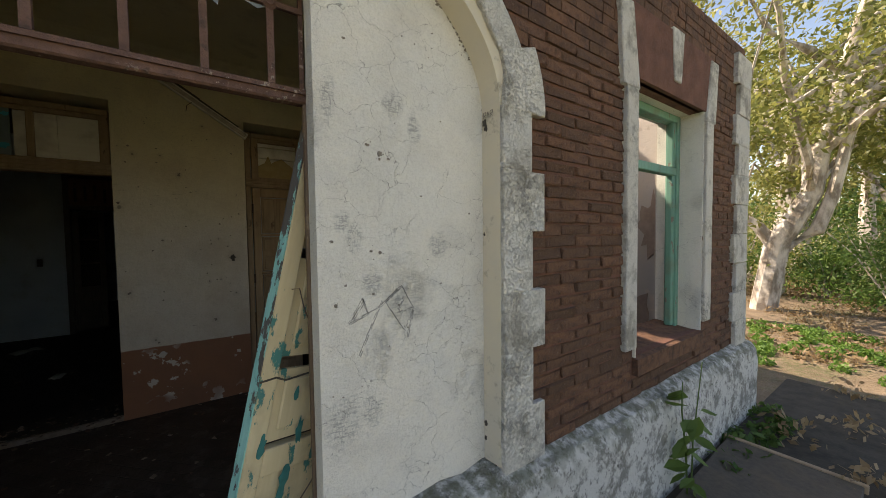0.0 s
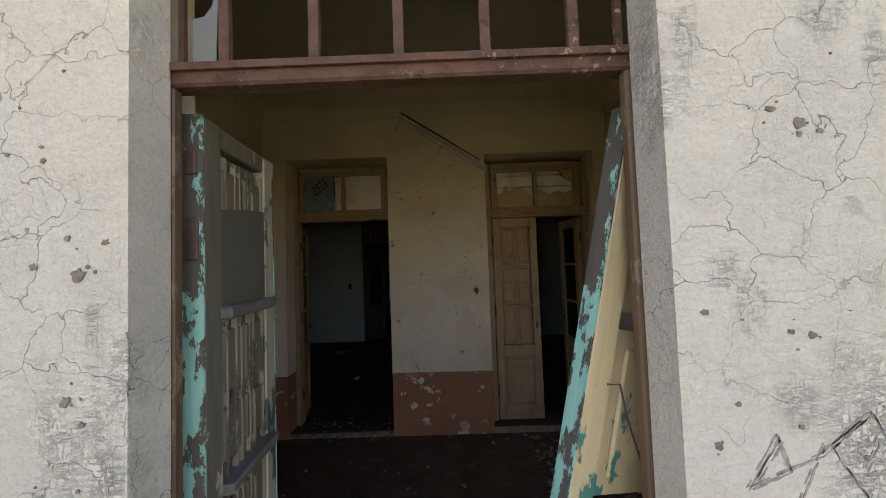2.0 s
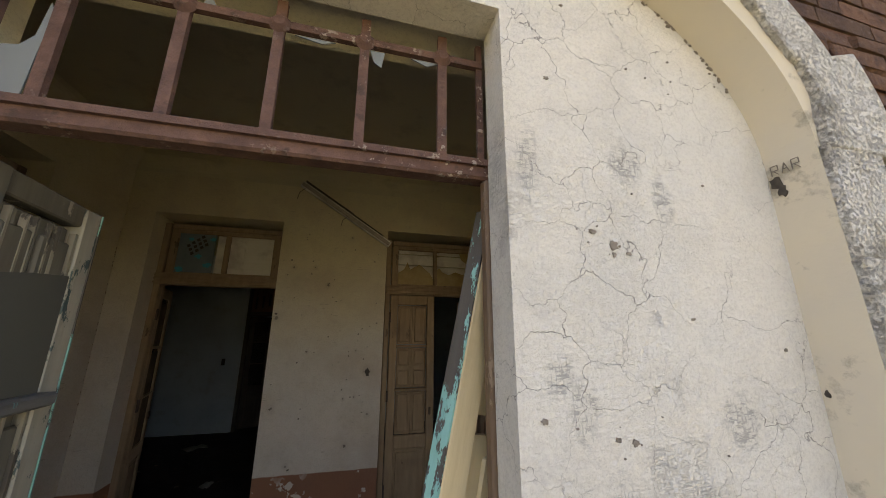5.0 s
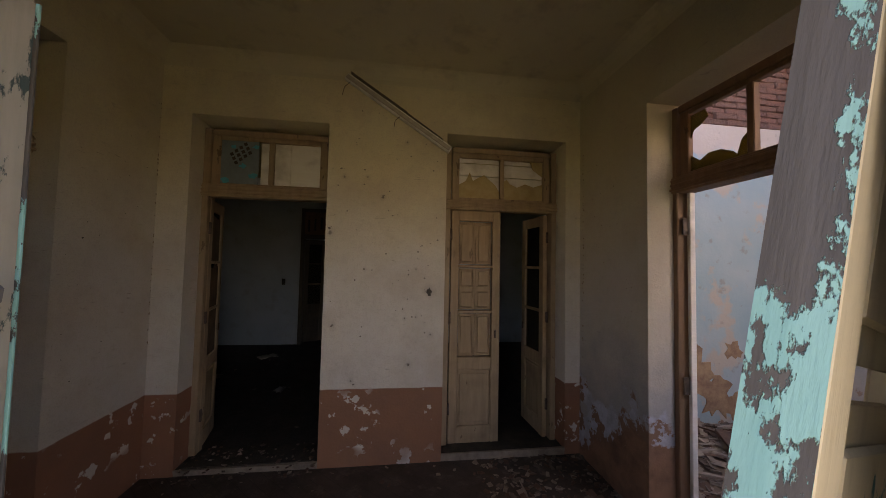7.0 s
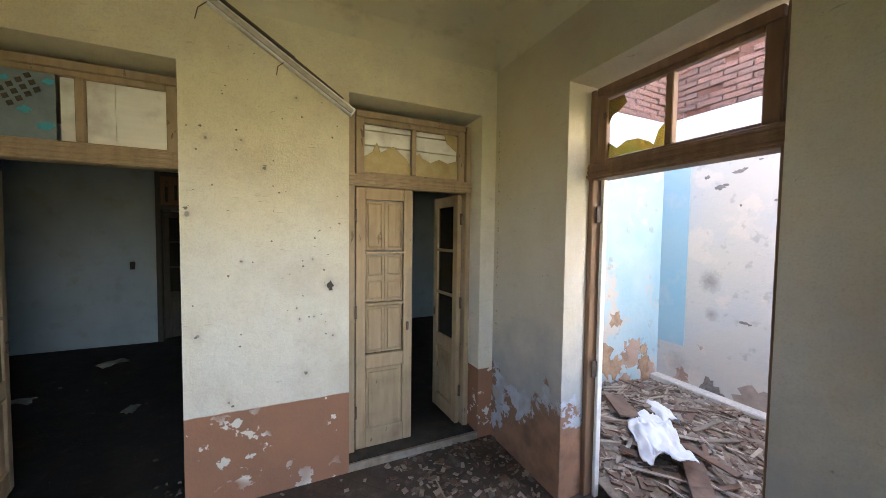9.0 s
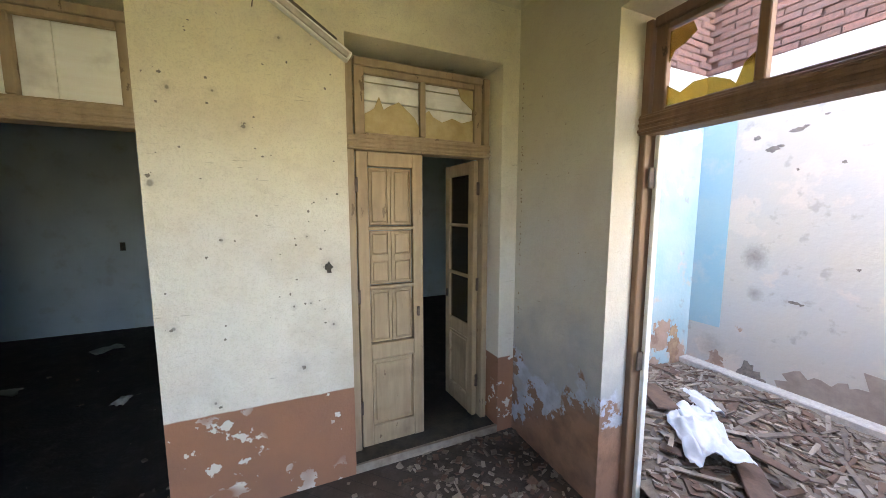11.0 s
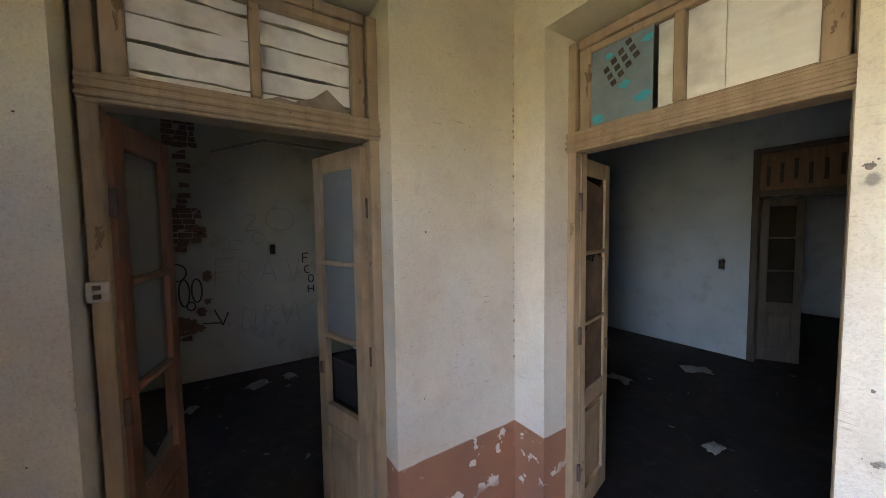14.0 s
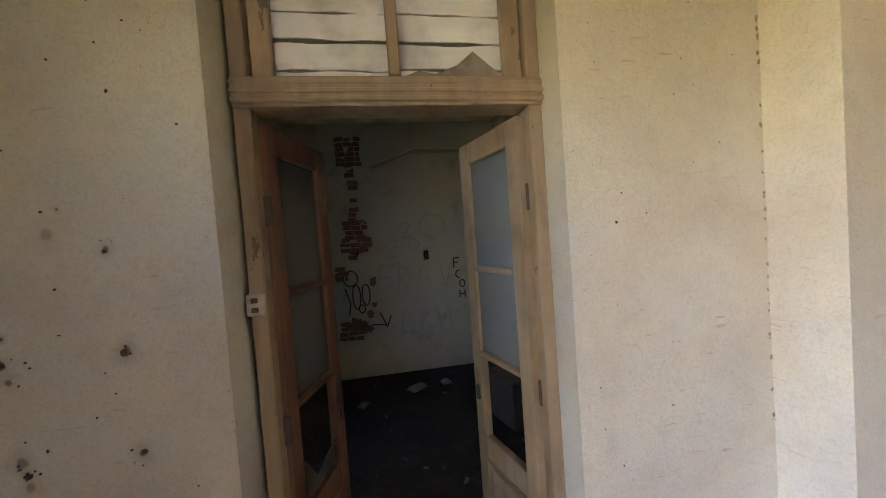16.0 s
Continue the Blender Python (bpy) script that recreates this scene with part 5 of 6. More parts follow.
spots += [(q.uniform(0.65, 1.3), q.uniform(0.9, 2.4), q.uniform(0.003, 0.007)) for _ in range(24)] + [(q.uniform(-1.0, -0.42), q.uniform(1.1, 2.3), q.uniform(0.003, 0.008)) for _ in range(24)] + [(q.uniform(-0.3, 0.6), q.uniform(2.43, 2.7), q.uniform(0.003, 0.006)) for _ in range(14)]
holes_on("wall_holes_facade", spots, "xz", FACE, 200, "chipped pits in the front plaster")
# mould along the edge where the plaster meets the arch
bm = bmesh.new()
for k in range(120):
    a = radians(q.choice((q.uniform(18, 80), q.uniform(18, 80), q.uniform(95, 165))))
    e = 0.985 - abs(q.gauss(0, 0.006))
    blob(bm, (ARCH_X + ARCH_A * e * math.cos(a), ARCH_Z + ARCH_B * e * math.sin(a), FACE + 0.001), q.uniform(0.002, 0.0075), "xz", -0.003 - 0.00001 * k, 800 + k, q.uniform(0.6, 1.3), 7)
tagged(part("mould_spots", bm, HOLE), "dark mould spots along the arch's inner edge", "wall damage", "", "stuff")
bm = bmesh.new()
for k, (y, z, r) in enumerate(((1.425, 2.03, 0.015), (1.415, 2.005, 0.010), (1.43, 1.52, 0.006), (1.428, 0.62, 0.010), (1.43, 0.55, 0.008))):
    blob(bm, (y, z, ARCH_X + ARCH_A - 0.009), r, "yz", -0.004 - 0.0003 * k, 860 + k, 1.5, 11)
tagged(part("soffit_pits", bm, BLACK), "dark holes broken into the arch's cream plaster", "wall damage", "", "stuff")
# charcoal scrawl on the facade
bm = bmesh.new()
for stroke in ([(0.712, 1.198), (0.769, 1.287), (0.787, 1.228), (0.718, 1.2)], [(0.752, 1.072), (0.804, 1.187), (0.847, 1.27)], [(0.724, 1.205), (0.844, 1.253), (0.929, 1.318)],
               [(0.863, 1.269), (0.933, 1.32), (0.984, 1.225), (0.914, 1.216), (0.941, 1.275)], [(0.857, 1.27), (0.909, 1.189), (0.939, 1.143), (0.984, 1.219)], [(0.984, 1.219), (0.954, 1.108)], [(0.731, 1.216), (0.775, 1.278)], [(0.883, 1.279), (0.912, 1.31)]):
    fine = [(a0 + (c0 - a0) * k / 6, b0 + (d0 - b0) * k / 6) for (a0, b0), (c0, d0) in zip(stroke, stroke[1:]) for k in range(7)]
    for k in range(2):
        line = [(x + 0.004 * k + q.uniform(-0.0015, 0.0015), z - 0.004 * k + q.uniform(-0.0015, 0.0015)) for x, z in fine]
        for p0, p1 in zip(line, line[1:]):
            if q.random() < 0.8:
                ribbon(bm, [p0, p1], q.uniform(0.0015, 0.0042), "xz", FACE - 0.0012)
tagged(part("scrawl_facade", bm, CHARCOAL), "grey charcoal scrawl on the front plaster", "graffiti", "", "stuff")
bm = bmesh.new()
for y, z, s in ((1.428, 2.05, "R"), (1.406, 2.05, "A"), (1.384, 2.05, "R")):
    w, h = 0.015, 0.026
    strokes = {"R": [[(0, 0), (0, 1), (1, 1), (1, 0.5), (0, 0.5)], [(0.3, 0.5), (1, 0)]], "A": [[(0, 0), (0.5, 1), (1, 0)], [(0.2, 0.4), (0.8, 0.4)]]}[s]
    for st in strokes:
        ribbon(bm, [(y - u * w, z + v * h) for u, v in st], 0.0018, "yz", ARCH_X + ARCH_A - 0.014, 0.002)
tagged(part("scratched_letters", bm, HOLE), "letters RAR scratched into the arch plaster", "graffiti")
# scrawls and bare brick on the far wall of the side room
X5 = -5.1
bm = bmesh.new()
for z0, z1, ya, yb in ((2.66, 3.02, 2.32, 2.60), (2.52, 2.66, 2.40, 2.52), (2.36, 2.46, 2.44, 2.54), (2.20, 2.26, 2.45, 2.52), (1.95, 2.10, 2.42, 2.52), (1.72, 1.95, 2.34, 2.60), (1.56, 1.72, 2.30, 2.66), (1.46, 1.56, 2.38, 2.52), (1.20, 1.34, 2.20, 2.34), (0.42, 0.66, 2.20, 2.52)):
    z = z0
    while z < z1:
        y = ya + 0.035 * noise.noise((z * 6, 1, 1))
        while y < yb + 0.04 * noise.noise((z * 7, 5, 1)) - 0.03:
            wide = min(0.11, yb - y + 0.02) + q.uniform(-0.02, 0.02)
            bx(bm, X5 - 0.01, X5 + 0.004, y, y + wide, z, z + 0.054, jit=0.006)
            y += wide + 0.009
        z += 0.063
for k, (y, z, r, s) in enumerate(((2.66, 1.16, 0.06, 1.2), (2.42, 0.62, 0.12, 0.8), (2.60, 0.74, 0.05, 1.0), (2.66, 0.86, 0.045, 1), (2.55, 0.55, 0.08, 0.7))):
    blob(bm, (y, z, X5 - 0.002), r, "yz", 0.006, 700 + k, s, 19)
tagged(part("bare_brick_patches", bm, REDBRICKPATCH), "bare red brick where the plaster fell off", "wall damage", "", "stuff")
bm = bmesh.new()


def loop(cy, cz, ry, rz, a0=0, a1=360, n=14):
    return [(cy + ry * math.cos(radians(a0 + (a1 - a0) * i / n)), cz + rz * math.sin(radians(a0 + (a1 - a0) * i / n))) for i in range(n + 1)]


for st in (loop(2.38, 1.22, 0.09, 0.10), loop(2.44, 0.98, 0.05, 0.16), loop(2.56, 1.0, 0.05, 0.14), [(2.30, 1.1), (2.36, 0.9), (2.33, 0.75)], loop(2.50, 0.82, 0.04, 0.05), [(2.72, 0.75), (2.80, 0.55), (2.86, 0.70)], [(2.60, 0.60), (2.78, 0.58)],
           [(3.74, 1.25), (3.74, 1.38), (3.82, 1.38)], [(3.74, 1.32), (3.80, 1.32)], loop(3.80, 1.16, 0.04, 0.05, 60, 300), loop(3.84, 1.03, 0.035, 0.05), [(3.80, 0.94), (3.80, 0.84)], [(3.87, 0.94), (3.87, 0.84)], [(3.80, 0.89), (3.87, 0.89)]):
    ribbon(bm, st, 0.016, "yz", X5, 0.003)
tagged(part("scrawl_side_room", bm, DARKWOOD), "black painted letters F C O H and loops", "graffiti")
bm = bmesh.new()
for st in ([(3.05, 1.86), (3.12, 1.90), (3.2, 1.86), (3.08, 1.70), (3.24, 1.70)], loop(3.48, 1.84, 0.17, 0.15), loop(3.22, 1.60, 0.07, 0.07), loop(2.98, 1.52, 0.08, 0.06, 20, 300),
           [(2.74, 1.02), (2.76, 1.36), (2.92, 1.36)], [(2.75, 1.2), (2.88, 1.2)], [(2.98, 1.02), (3.0, 1.34), (3.12, 1.30), (3.1, 1.2), (3.0, 1.18), (3.14, 1.0)], [(3.22, 1.02), (3.32, 1.33), (3.42, 1.02)], [(3.26, 1.14), (3.38, 1.14)], [(3.54, 1.33), (3.62, 1.0), (3.70, 1.33)],
           [(3.0, 0.45), (3.02, 0.74), (3.16, 0.68), (3.14, 0.48), (3.0, 0.45)], [(3.26, 0.46), (3.27, 0.74), (3.36, 0.70), (3.28, 0.60), (3.40, 0.46)], [(3.46, 0.74), (3.52, 0.46), (3.62, 0.76), (3.68, 0.46)]):
    ribbon(bm, st, 0.007, "yz", X5, 0.002)
tagged(part("faint_scrawl", bm, SCORCH), "faint grey scrawled loops", "graffiti", "", "stuff")
so = thing("wall_socket", pose(X5, 3.38, 1.45, 0, 0, 90), "dark empty socket box in the wall", "socket")
part("box", boxes((-0.03, 0.03, -0.006, 0.02, -0.06, 0.06)), BLACK, so)
so = thing("wall_socket", pose(-1.97, 8.5, 1.15), "dark empty socket box in the wall", "socket")
part("box", boxes((-0.03, 0.03, -0.006, 0.02, -0.06, 0.06)), BLACK, so)
bm = bmesh.new()
blob(bm, (0.50, 1.32, NORTH), 0.026, "xz", -0.006, 77, 1.5, 13)
tagged(part("burnt_switch_hole", bm, BLACK), "burnt hole of a torn-out switch in the wall", "wall damage")


# ---- broken tube lamps ----
def tube_lamp(name, m, length, label, cracked):
    t = thing(name, m, label, "lamp")
    part("batten", boxes((0, length, -0.045, 0, -0.03, 0.03), bevel=0.006), WHITEBOARD, t)
    part("tray", boxes((0.01, length - 0.01, -0.06, -0.044, -0.02, 0.012), bevel=0.004), SCORCH, t)
    if cracked:
        part("strip", boxes((0.02, length * 0.55, -0.058, -0.02, 0.03, 0.045), jit=0.004), DARKWOOD, t, "dark split casing")
        part("strip", boxes((length * 0.55, length * 0.9, -0.05, -0.02, 0.028, 0.04), jit=0.004), DARKWOOD, t)
        for u, l in ((0.06, 0.13), (length * 0.52, 0.10)):
            bm = bmesh.new()
            tube(bm, [(u, -0.05, -0.03), (u - 0.01, -0.06, -0.03 - l * 0.5), (u + 0.012, -0.055, -0.03 - l)], [0.003] * 3, 5)
            part("wire", bm, IRON, t, "dangling wire")
    return t


tube_lamp("tube_lamp", pose(-0.23, NORTH - 0.001, 3.10, 0, 32.6, 0), 1.05, "broken tube lamp batten hanging aslant on the wall", True)
tube_lamp("tube_lamp", pose(X5 + 0.001, 2.75, 2.62, 0, 0, 90) @ pose(0, 0, 0, 0, -20, 0), 0.60, "broken tube lamp batten hanging aslant on the wall", False)
tube_lamp("tube_lamp", pose(X5 + 0.001, 3.30, 2.83, 0, 0, 90) @ pose(0, 0, 0, 0, 2, 0), 0.85, "tube lamp batten on the wall", False)

# ---- litter on the floors ----
def chips(name, x0, x1, y0, y1, z, n, seed, materials, size=(0.015, 0.06), label="scattered plaster chips and splinters"):
    for k, mt in enumerate(materials):
        r = random.Random(seed + k)
        bm = bmesh.new()
        for i in range(n):
            s = r.uniform(*size)
            c = Vector((r.uniform(x0, x1), r.uniform(y0, y1), z(0, 0) if callable(z) else z))
            if callable(z):
                c.z = z(c.x, c.y)
            mtx = Matrix.Translation(c) @ Euler((r.uniform(-0.4, 0.4), r.uniform(-0.4, 0.4), r.uniform(0, 6.3))).to_matrix().to_4x4()
            a, b, h = s, s * r.uniform(0.3, 0.9), s * r.uniform(0.06, 0.25)
            v = [bm.verts.new(mtx @ Vector((sx * a * r.uniform(0.4, 0.6), sy * b * r.uniform(0.4, 0.6), sz))) for sx in (-1, 1) for sy in (-1, 1) for sz in (0, h)]
            for f in ((0, 1, 3, 2), (4, 6, 7, 5), (0, 4, 5, 1), (2, 3, 7, 6), (0, 2, 6, 4), (1, 5, 7, 3)):
                bm.faces.new([v[j] for j in f])
        tagged(part(name, bm, mt), label, "debris", "", "stuff")


chips("hall_debris", 0.9, EAST, 3.3, NORTH, FLOOR, 130, 11, DEBRIS)
chips("hall_litter", WEST, EAST, 1.9, NORTH, FLOOR, 90, 21, DEBRIS, (0.01, 0.035))
chips("doorway_rubble", D1[0], D1[1], NORTH - 0.15, 4.56, -0.03, 45, 31, DEBRIS, (0.008, 0.034), "broken plaster rubble on the threshold")
chips("back_room_litter", -2.2, -0.3, 4.7, 8.4, FLOOR, 9, 41, DEBRIS, (0.01, 0.045), "scattered litter on the dark floor")
chips("side_room_litter", -5.0, -1.9, 2.0, 4.2, FLOOR, 14, 51, DEBRIS, (0.01, 0.06), "scattered litter on the dark floor")


def crumpled(name, m, w, h, material, label, category, seed, lift=0.05, n=12):
    bm = bmesh.new()
    bmesh.ops.create_grid(bm, x_segments=n, y_segments=n, size=0.5)
    for v in bm.verts:
        p = v.co.copy()
        edge = 0.12 * noise.noise((p.x * 5 + seed, p.y * 5, 1))
        v.co.x = (p.x + edge) * w
        v.co.y = (p.y + 0.12 * noise.noise((p.x * 4, p.y * 4 + seed, 7))) * h
        v.co.z = lift * (0.7 + 0.8 * noise.noise((p.x * 3.1 + seed, p.y * 2.7, 3)) + 0.35 * noise.noise((p.x * 9, p.y * 11 + seed, 5)) - 1.6 * (p.x * p.x + p.y * p.y))
    bmesh.ops.solidify(bm, geom=bm.faces[:], thickness=0.003)
    ob = new(name, mesh_of(name, bm, material))
    ob.matrix_basis = m
    for f in ob.data.polygons:
        f.use_smooth = True
    return tagged(ob, label, category)


for k, (x, y, s) in enumerate(((-2.3, 6.6, 0.25), (-1.9, 7.6, 0.3), (-1.2, 6.0, 0.15), (-4.55, 3.1, 0.24), (-4.3, 2.5, 0.14), (-4.6, 3.45, 0.16))):
    crumpled("crumpled_paper", pose(x, y, FLOOR + 0.008, 0, 0, 40 * k), s, s * 0.7, PAPER, "crumpled dirty paper on the dark floor", "paper", k * 3.1, 0.03, 8)

# ---- roofless room: rubble heap, planks, plastic sheet ----
def heap(x, y):
    base = 0.16 * math.exp(-((x - 3.0) / 0.9) ** 2 - ((y - 3.9) / 0.7) ** 2) + 0.05
    return FLOOR + max(0.0, base + 0.04 * noise.noise((x * 3, y * 3, 2)))


bm = bmesh.new()
bmesh.ops.create_grid(bm, x_segments=44, y_segments=52, size=0.5)
for v in bm.verts:
    v.co.x, v.co.y = 2.14 + (v.co.x + 0.5) * 2.2, 1.72 + (v.co.y + 0.5) * 2.67
    v.co.z = heap(v.co.x, v.co.y) + 0.02 * noise.noise((v.co.x * 14, v.co.y * 14, 0))
tagged(part("rubble_heap", bm, RUBBLE), "earth and broken plaster heaped on the floor", "rubble", "", "stuff")
chips("rubble_chips", 2.2, 4.2, 1.9, 4.35, heap, 900, 61, DEBRIS, (0.015, 0.09), "splinters and rubble covering the roofless room's floor")
r = random.Random(5)
for k in range(130):
    L, w, h = r.uniform(0.10, 0.50), r.uniform(0.010, 0.035) + (0.05 if k % 11 == 0 else 0), r.uniform(0.005, 0.013)
    x, y = r.uniform(2.5, 4.05), r.uniform(2.5, 4.2)
    a = r.gauss(-38, 50)
    ob = new("broken_plank", mesh_of("broken_plank", boxes((-L / 2, L / 2, -w / 2, w / 2, 0, h), jit=0.006), DEBRIS[k % 3]))
    ob.matrix_basis = pose(x, y, heap(x, y) + 0.01 + 0.02 * r.random(), r.uniform(-14, 14), r.uniform(-9, 9), a)
    tagged(ob, "broken grey-brown plank lying in the rubble", "plank", "broken planks")
crumpled("plastic_sheet", pose(2.83, 3.40, 0.11, 0, 0, 50), 0.62, 0.34, PLASTIC, "crumpled white plastic sack on the rubble", "plastic sack", 2.0, 0.12, 22)
crumpled("plastic_sheet", pose(3.26, 3.66, 0.12, 0, 0, 60), 0.36, 0.15, PLASTIC, "torn white plastic scrap on the rubble", "plastic sack", 8.0, 0.07, 14)
for x, y, L, w, a, mt in ((3.0, 3.28, 0.75, 0.07, -98, 1), (2.45, 3.54, 0.20, 0.03, -37, 2), (2.92, 3.78, 0.34, 0.17, 62, 1), (2.70, 3.02, 0.5, 0.14, 40, 1)):
    ob = new("broken_plank", mesh_of("broken_plank", boxes((-L / 2, L / 2, -w / 2, w / 2, 0, 0.018), bevel=0.003, jit=0.004), DEBRIS[mt]))
    ob.matrix_basis = pose(x, y, heap(x, y) + 0.05, 4, -3, a)
    tagged(ob, "long broken board on top of the rubble", "plank", "broken planks")
structure("kerb_roofless", boxes((4.22, 4.35, 1.7, 4.40, FLOOR, 0.04), bevel=0.01, jit=0.004), SCORCH, "low worn ledge along the wall's foot", "ledge")
bm = bmesh.new()
for k, (y, z, rr, s) in enumerate(((3.40, 0.10, 0.20, 0.85), (3.22, 0.10, 0.2, 0.8), (2.95, 0.16, 0.26, 1.0), (2.62, 0.35, 0.25, 1.4), (2.25, 0.5, 0.26, 1.5), (2.0, 1.6, 0.2, 1.8))):
    blob(bm, (y, z, 4.349), rr, "yz", -0.006 - 0.0007 * k, 900 + k, s, 25)
tagged(part("fallen_plaster_east", bm, plain("bare_pink_plaster", (0.34, 0.265, 0.215), (0.24, 0.185, 0.15), 7)), "patches of fallen plaster, pinkish underneath", "wall damage", "", "stuff")
bm = bmesh.new()
for k, (y, z, rr, s) in enumerate(((3.83, 0.04, 0.10, 1.8), (3.72, -0.02, 0.09, 1.0))):
    blob(bm, (y, z, 4.348 - 0.001 * k), rr, "yz", -0.009, 920 + k, s, 21)
for k, (y, z, rr, s) in enumerate(((3.818, 2.219, 0.06, 0.5), (3.76, 2.24, 0.03, 0.5), (3.657, 2.36, 0.05, 0.4), (3.60, 2.38, 0.025, 0.6), (3.934, 2.34, 0.03, 0.7), (3.549, 0.849, 0.045, 0.35), (3.50, 0.84, 0.022, 0.5), (3.35, 2.05, 0.02, 0.7), (3.2, 1.2, 0.014, 1), (3.48, 2.45, 0.02, 0.5), (3.62, 2.02, 0.012, 1))):
    blob(bm, (y, z, 4.350), rr, "yz", -0.003 - 0.0004 * k, 940 + k, s, 15)
tagged(part("plaster_pits_east", bm, plain("grey_undercoat", (0.22, 0.18, 0.15), (0.12, 0.10, 0.085), 24)), "grey pits and chips in the plaster", "wall damage", "", "stuff")
bm = bmesh.new()
for k, (x, z, rr, s) in enumerate(((4.10, 0.16, 0.10, 1.9), (4.08, 0.36, 0.08, 1.0), (3.60, 0.76, 0.11, 0.9), (3.62, 0.2, 0.14, 1.0), (3.40, 0.30, 0.2, 1.1), (3.1, 0.5, 0.3, 1.0), (2.6, 0.5, 0.4, 1))):
    blob(bm, (x, z, 4.402), rr, "xz", -0.006 - 0.0007 * k, 950 + k, s, 23)
tagged(part("fallen_plaster_north", bm, plain("bare_tan_plaster", (0.46, 0.31, 0.18), (0.27, 0.165, 0.11), 9)), "patches of fallen plaster, tan underneath", "wall damage", "", "stuff")

# stick by the back door
bm = bmesh.new()
tube(bm, [(0, 0, 0.012), (0.10, 0.22, 0.016), (0.16, 0.50, 0.012)], [0.009, 0.008, 0.006], 6)
st = new("stick", mesh_of("stick", bm, DEBRIS[2]))
st.matrix_basis = pose(1.1, 3.4, FLOOR + 0.002, 0, 0, 8)
tagged(st, "pale broken stick lying on the floor", "stick")
# box standing in the side room
bxo = thing("wooden_box", pose(-3.6, 3.95, FLOOR, 0, 0, 15), "dark wooden box on the side room's floor", "box")
part("body", boxes((-0.2, 0.2, -0.15, 0.15, 0, 0.42), bevel=0.01), DARKWOOD, bxo)
part("lid", boxes((-0.21, 0.21, -0.16, 0.16, 0.42, 0.45), bevel=0.008), DARKWOOD, bxo)

# ---- outside: lid on the ground, plant, trees ----
slab = thing("cellar_hatch", pose(3.15, 0.86, GROUND + 0.012, 0, 0, 2), "dark timber hatch with a pale edge strip on the ground", "hatch")
part("panel", boxes((-0.7, 0.72, -0.42, 0.31, 0, 0.05), bevel=0.006), DARKWOOD, slab)
part("edge_strip", boxes((0.72, 0.755, -0.44, 0.33, 0, 0.06), bevel=0.005), FRAMEWOOD, slab, "pale wooden strip")


def leaves(name, centres, count, size, material, seed, parent=None, label="", drop=0.35):
    """Many small folded leaves scattered round the given (x, y, z, radius) clumps."""
    g = np.random.default_rng(seed)
    c = np.array(centres)
    pick = g.integers(0, len(c), count)
    d = g.normal(size=(count, 3))
    d /= np.linalg.norm(d, axis=1)[:, None]
    p = c[pick, :3] + d * (c[pick, 3] * g.random(count) ** 0.45)[:, None] * np.array([1, 1, 0.75])
    u = g.normal(size=(count, 3))
    u[:, 2] -= drop
    u /= np.linalg.norm(u, axis=1)[:, None]
    w = np.cross(u, g.normal(size=(count, 3)))
    w /= np.linalg.norm(w, axis=1)[:, None]
    s = (size * g.uniform(0.6, 1.3, count))[:, None]
    verts = np.stack([p - u * s, p + w * s * 0.45, p + u * s, p - w * s * 0.45], 1).reshape(-1, 3)
    me = bpy.data.meshes.new(name)
    me.from_pydata(verts.tolist(), [], np.arange(count * 4).reshape(-1, 4).tolist())
    me.materials.append(material)
    ob = new(name, me)
    if parent:
        ob.parent = parent
    return tagged(ob, label)


def tree(x, y, height, seed, lean=(0, 0), count=5000, leaf=0.07, girth=0.2, mat=None, forks=4, low=0.3, stems=()):
    g = random.Random(seed)
    t = thing("tree", pose(x, y, GROUND), "leafy tree with a pale crooked trunk", "tree", "trees beside the building")
    bm = bmesh.new()
    trunk = [(0, 0, -0.1)]
    if stems:
        trunk = stems[0]
    for k in range(1, 6) if not stems else ():
        f = k / 5
        trunk.append((lean[0] * f + 0.12 * g.uniform(-1, 1), lean[1] * f + 0.12 * g.uniform(-1, 1), height * 0.55 * f))
    tube(bm, trunk, [girth * (1.25 - 0.85 * k / (len(trunk) - 1)) for k in range(len(trunk))], 9)
    for stem in stems[1:]:
        tube(bm, stem, [girth * (0.75 - 0.5 * k / (len(stem) - 1)) for k in range(len(stem))], 8)
    clumps = []
    for k in range(forks * 2):
        s = Vector(trunk[len(trunk) // 2 - 1 + k % 4])
        a = 2 * math.pi * (k / (forks * 2)) + g.uniform(-0.5, 0.5)
        reach = height * g.uniform(0.22, 0.4)
        pts = [s]
        for j in range(1, 5):
            pts.append(s + Vector((math.cos(a), math.sin(a), g.uniform(0.5, 1.1))) * reach * j / 4 + Vector((g.uniform(-1, 1), g.uniform(-1, 1), g.uniform(-1, 1))) * 0.12)
        tube(bm, [tuple(p) for p in pts], [girth * q2 for q2 in (0.5, 0.4, 0.3, 0.2, 0.08)], 6)
        for j in (2, 3, 4):
            for _ in range(3):
                c = pts[j] + Vector((g.gauss(0, 0.5), g.gauss(0, 0.5), g.gauss(0.1, 0.4)))
                clumps.append((c.x, c.y, max(c.z, height * low), g.uniform(0.35, 0.85)))
    part("trunk", bm, BARK, t)
    leaves("crown", clumps, count, leaf, mat or LEAF, seed, t)
    return t


